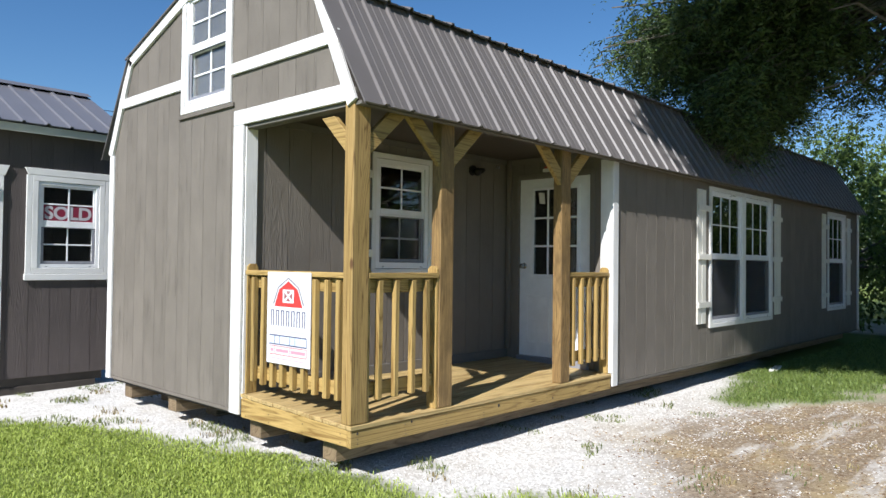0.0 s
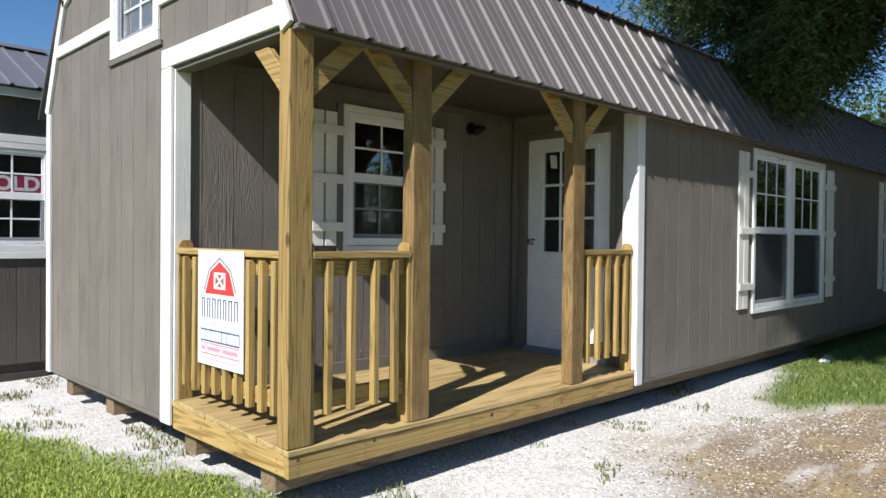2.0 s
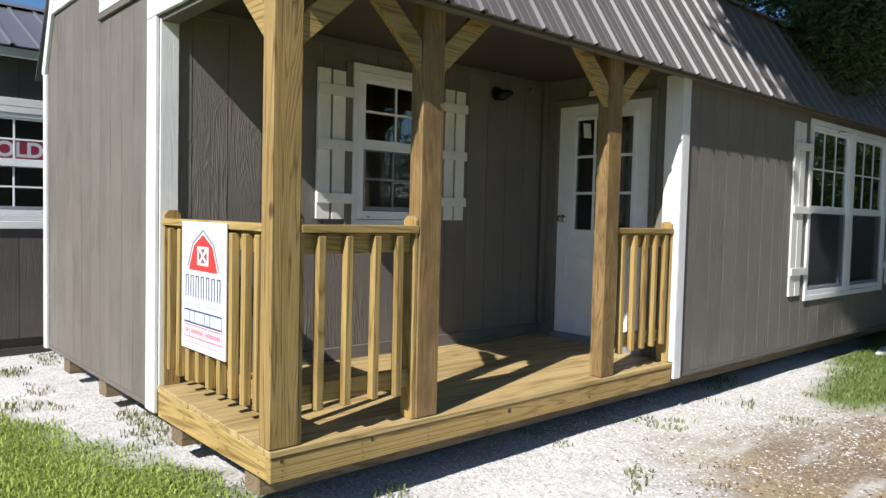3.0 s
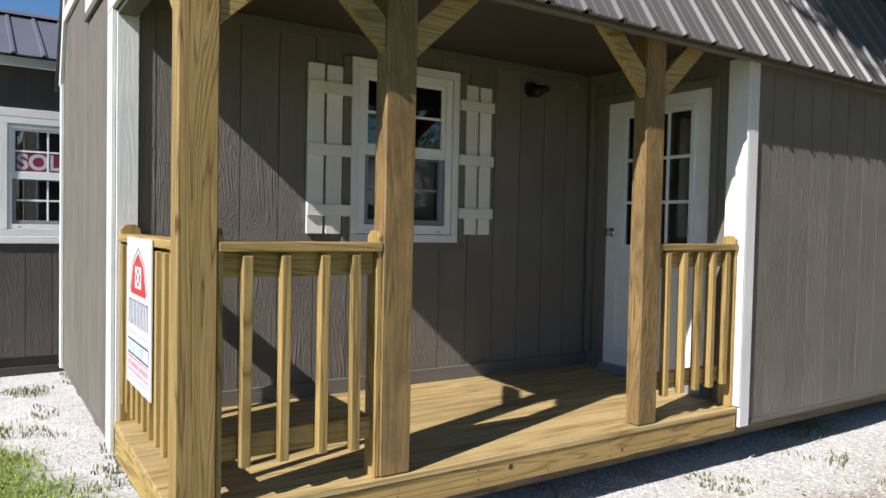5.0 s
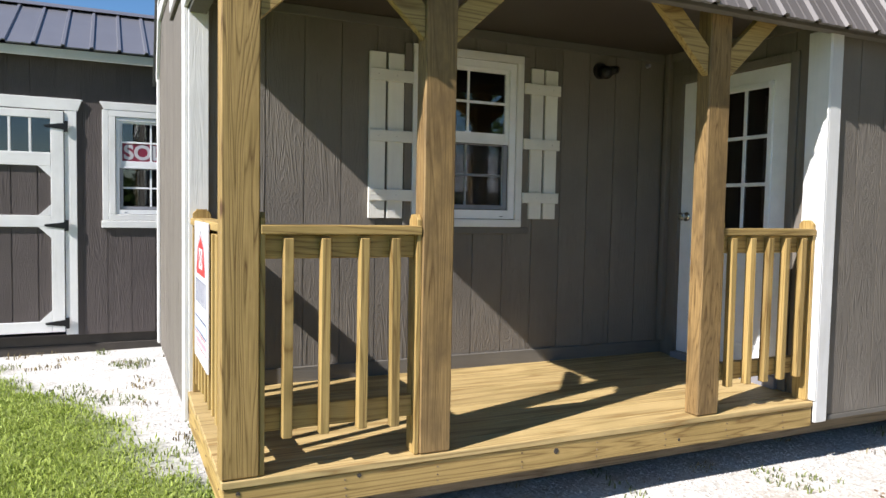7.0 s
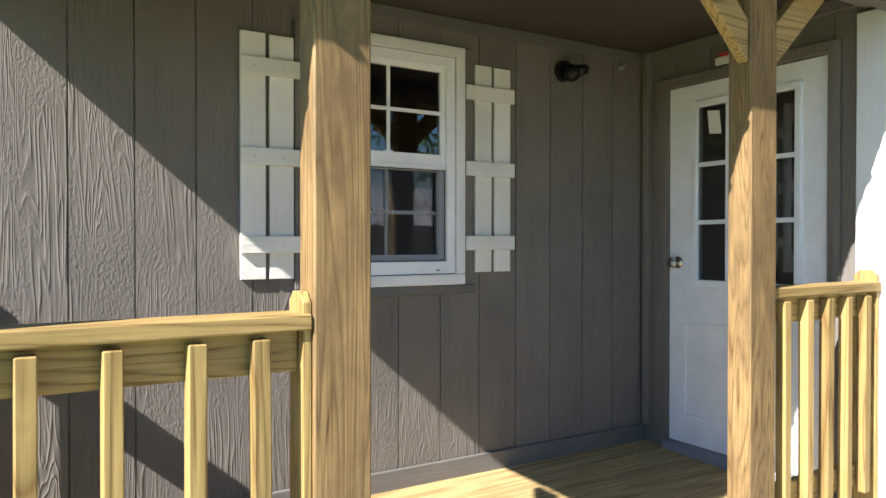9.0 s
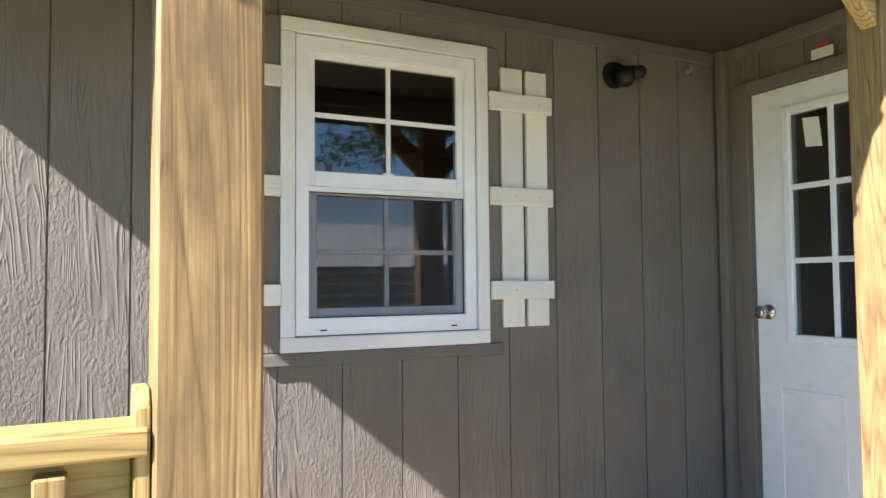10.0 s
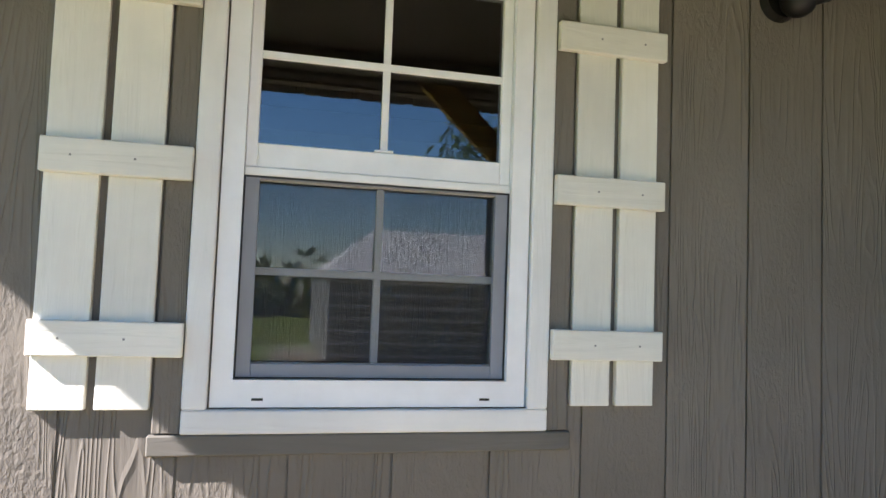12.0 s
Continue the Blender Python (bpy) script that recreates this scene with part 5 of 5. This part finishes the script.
for i in range(70):
    a, s = rt.uniform(0, 6.2832), math.sqrt(rt.random())
    tip = Vector((6.4 + 1.3 * s * math.cos(a), 0.75 + 1.3 * s * math.sin(a), rt.uniform(3.4, 5.0)))
    if i > 48:
        tip = Vector((rt.uniform(5.5, 6.9), rt.uniform(-0.2, 0.45), rt.uniform(3.0, 3.6)))
    root = Vector((TX + 0.4, TY - 0.3, rt.uniform(4.6, 5.8)))
    limb(limbs, root, tip, 0.028, 0.008, 6, 5, 0.1, 200 + i)
    for t in np.linspace(0.55, 1.0, 8):
        q = root.lerp(tip, t)
        for _ in range(4):
            leafy(q.x + rt.gauss(0, 0.2), q.y + rt.gauss(0, 0.2), q.z - abs(rt.gauss(0, 0.1)))
for i in range(18):
    tip = Vector((rt.uniform(5.9, 10.2), rt.uniform(-3.0, -0.8), rt.uniform(2.9, 4.2)))
    root = Vector((TX + 0.4, TY - 0.3, rt.uniform(3.6, 5.2)))
    limb(limbs, root, tip, 0.026, 0.008, 6, 5, 0.08, 240 + i)
    for t in np.linspace(0.4, 1.0, 8):
        q = root.lerp(tip, t)
        for _ in range(3):
            leafy(q.x + rt.gauss(0, 0.22), q.y + rt.gauss(0, 0.22), q.z - abs(rt.gauss(0, 0.15)))
# one long bough out over the yard
tip, root = Vector((3.5, -4.75, 3.25)), Vector((TX + 0.4, TY - 0.3, 4.9))
limb(limbs, root, tip, 0.06, 0.012, 6, 8, 0.08, 290)
for t in np.linspace(0.72, 1.0, 12):
    q = root.lerp(tip, t)
    tips += [(q.x + rt.gauss(0, 0.16), q.y + rt.gauss(0, 0.16), q.z - abs(rt.gauss(0, 0.12))) for _ in range(3)]
# the high crown, unseen: foliage placed to shade the cabin's far end and lawn
high = []
for i in range(300):
    foot = Vector((rt.uniform(5.6, 13.0) if i < 130 else rt.uniform(4.8, 8.0), 0.0, rt.uniform(0.2, 3.2) if i < 140 else rt.uniform(2.5, 3.4)))
    if i >= 210:
        foot = Vector((rt.uniform(8.1, 14.0), rt.uniform(-2.6, 0.0), 0.0))
    tip = foot - Vector((1.128, 0.33, -1.0)) * (rt.uniform(5.5, 8.6) - foot.z)
    root = Vector((TX, TY, rt.uniform(5.5, 9.0)))
    limb(limbs, root, tip, 0.03, 0.008, 6, 5, 0.1, 300 + i)
    for t in np.linspace(0.45, 1.0, 10):
        q = root.lerp(tip, t)
        for _ in range(2):
            p = (q.x + rt.gauss(0, 0.22), q.y + rt.gauss(0, 0.25), q.z + rt.gauss(0, 0.2))
            if beyond(*p, 5.6):
                high.append(p)
foliage("crown", high, 64, (0.2, 0.2, 0.15), 0.2, 0.028, 0.5, 32, M_NEEDLE, tree, 7)
part("branchwork", limbs, M_BARK, tree)
fronds("crown", tips, 7, (0.11, 0.11, 0.14), 0.38, 0.085, 31, M_NEEDLE, tree)


def broad_tree(name, x, y, h, rad, seed, count, label):
    t = framed(name, (x, y, 0), label=label, category="tree")
    bm = bmesh.new()
    limb(bm, (x, y, -0.1), (x + 0.1, y, h * 0.6), 0.16, 0.08, 9, 5, 0.05, seed)
    r = random.Random(seed)
    cs = []
    for _ in range(count):
        a, zz = r.uniform(0, 6.2832), r.uniform(-0.8, 1)
        rr = math.sqrt(1 - min(1, zz * zz)) * r.uniform(0.5, 1)
        p = (x + rad * rr * math.cos(a), y + rad * rr * math.sin(a), h * 0.48 + h * 0.5 * zz)
        cs.append(p)
        if len(cs) % 6 == 0:
            limb(bm, (x + 0.1, y, h * 0.35), p, 0.05, 0.01, 6, 4, 0.08, len(cs))
    part("trunk", bm, M_BARK, t, "", True)
    foliage("crown", cs, 200, (0.28, 0.28, 0.3), 0.1, 0.026, 0.45, seed, M_BUSH, t, 4)


# Last three: unseen, added to block skylight and give the panes green.
for i, (x, y, h, rad) in enumerate(((15.0, 1.2, 4.6, 2.2), (18.5, -0.8, 5.6, 2.6), (17.0, 4.5, 5.0, 2.4), (20.5, 3.0, 6.5, 3.0), (21.5, -4.5, 6.0, 3.0), (14.5, -1.6, 3.0, 1.5), (16.0, -3.2, 3.4, 1.8), (24.0, 0.5, 7.0, 3.2), (26.0, -8.0, 6.0, 3.2), (9.8, -8.0, 8.5, 3.2), (13.6, -6.6, 9.0, 3.4), (17.5, -7.0, 8.5, 3.3))):
    broad_tree("hedgerow_tree", x, y, h * (0.86 if h < 8 else 1), rad, 50 + i, 90 if h < 8 else 150, "bright green broadleaf tree beyond the cabin; front ones added, unseen")

# sheet-metal building across the yard, which the panes reflect
barn = framed("metal_building", (4.0, -13, 0), label="light grey metal-clad building with a pale roof", category="building")
bx0, bx1, by0, by1, bh = 2.8, 14.0, -19.0, -13.0, 1.9
part("wall", boxes((bx0, bx1, by0, by1, 0, bh)), M_STEELW, barn)
bm = bmesh.new()
z = 0.1
while z < bh - 0.08:
    box_into(bm, bx0 - 0.02, bx1 + 0.02, by1 + 0.001, by1 + 0.05, z, z + 0.075, 0)
    z += 0.27
part("cladding_ribs", bm, M_STEELR, barn)
bm = prism([(by1 + 0.3, bh), (by0 - 0.3, bh), ((by0 + by1) / 2, bh + 1.3)], "x", bx0 - 0.2, bx1 + 0.2)
for vert in bm.verts:
    if vert.co.z > bh + 1:
        vert.co.x += 1.6 if vert.co.x < 5 else -1.6
part("roof", bm, plain("pale_galvanised_roof", (0.72, 0.72, 0.70), 0.5, 0.0, 0.05), barn)
dark_hedge = framed("far_treeline", (-8, -30, 0), label="dark distant line of trees", category="trees", kind="stuff")
rr = random.Random(77)
cs = [(rr.uniform(-45, 45), -40 + rr.uniform(-3, 3), rr.uniform(0.0, 2.0)) for _ in range(420)]
foliage("tree_mass", cs, 26, (1.0, 0.8, 0.9), 0.8, 0.3, 0.3, 78, M_NEEDLE, dark_hedge)

scrap = finish("board_scrap", bevelled(prism([(7.0, -0.14), (7.5, -0.05), (7.53, -0.13), (7.05, -0.24)], "z", 0.0, 0.025), 0.003), M_PAPER)
tagged(scrap, "pale broken board lying on the grass", "board")


def dry_keep(x, y):
    g, d = zone(x, y)
    return (1 - g) * (1.0 if noise.noise((x * 3.1 + 7, y * 3.1, 9.0)) > (0.3 if x < 0.2 and y > 0 else 0.46) else 0.0)


m, n, l, b = material("dry_weed_stalks", 0.8, 0, 0.2)
g = n.new("ShaderNodeNewGeometry")
l.new(ramp(n, l, g.outputs["Random Per Island"], [(0.0, (0.14, 0.10, 0.05)), (1.0, (0.34, 0.29, 0.14))]), b.inputs["Base Color"])
blades("dry_weeds", 26000, (-2.0, 5.0, -2.2, 4.7), 0.018, m, 14, "dry brown weed tufts in the gravel", dry_keep)

# overhead wires
for a, b in (((-30, 30, 7.6), (30, 22, 7.4)), ((3, 22, 6.3), (40, 14, 6.6))):
    cu = bpy.data.curves.new("overhead_wire", "CURVE")
    cu.dimensions = "3D"
    cu.bevel_depth = 0.012
    sp = cu.splines.new("POLY")
    sp.points.add(12)
    for i in range(13):
        t = i / 12
        p = Vector(a).lerp(Vector(b), t)
        sp.points[i].co = (p.x, p.y, p.z - 1.6 * t * (1 - t), 1)
    cu.materials.append(M_BLACK)
    tagged(new("overhead_wire", cu), "thin black overhead wire", "wire")
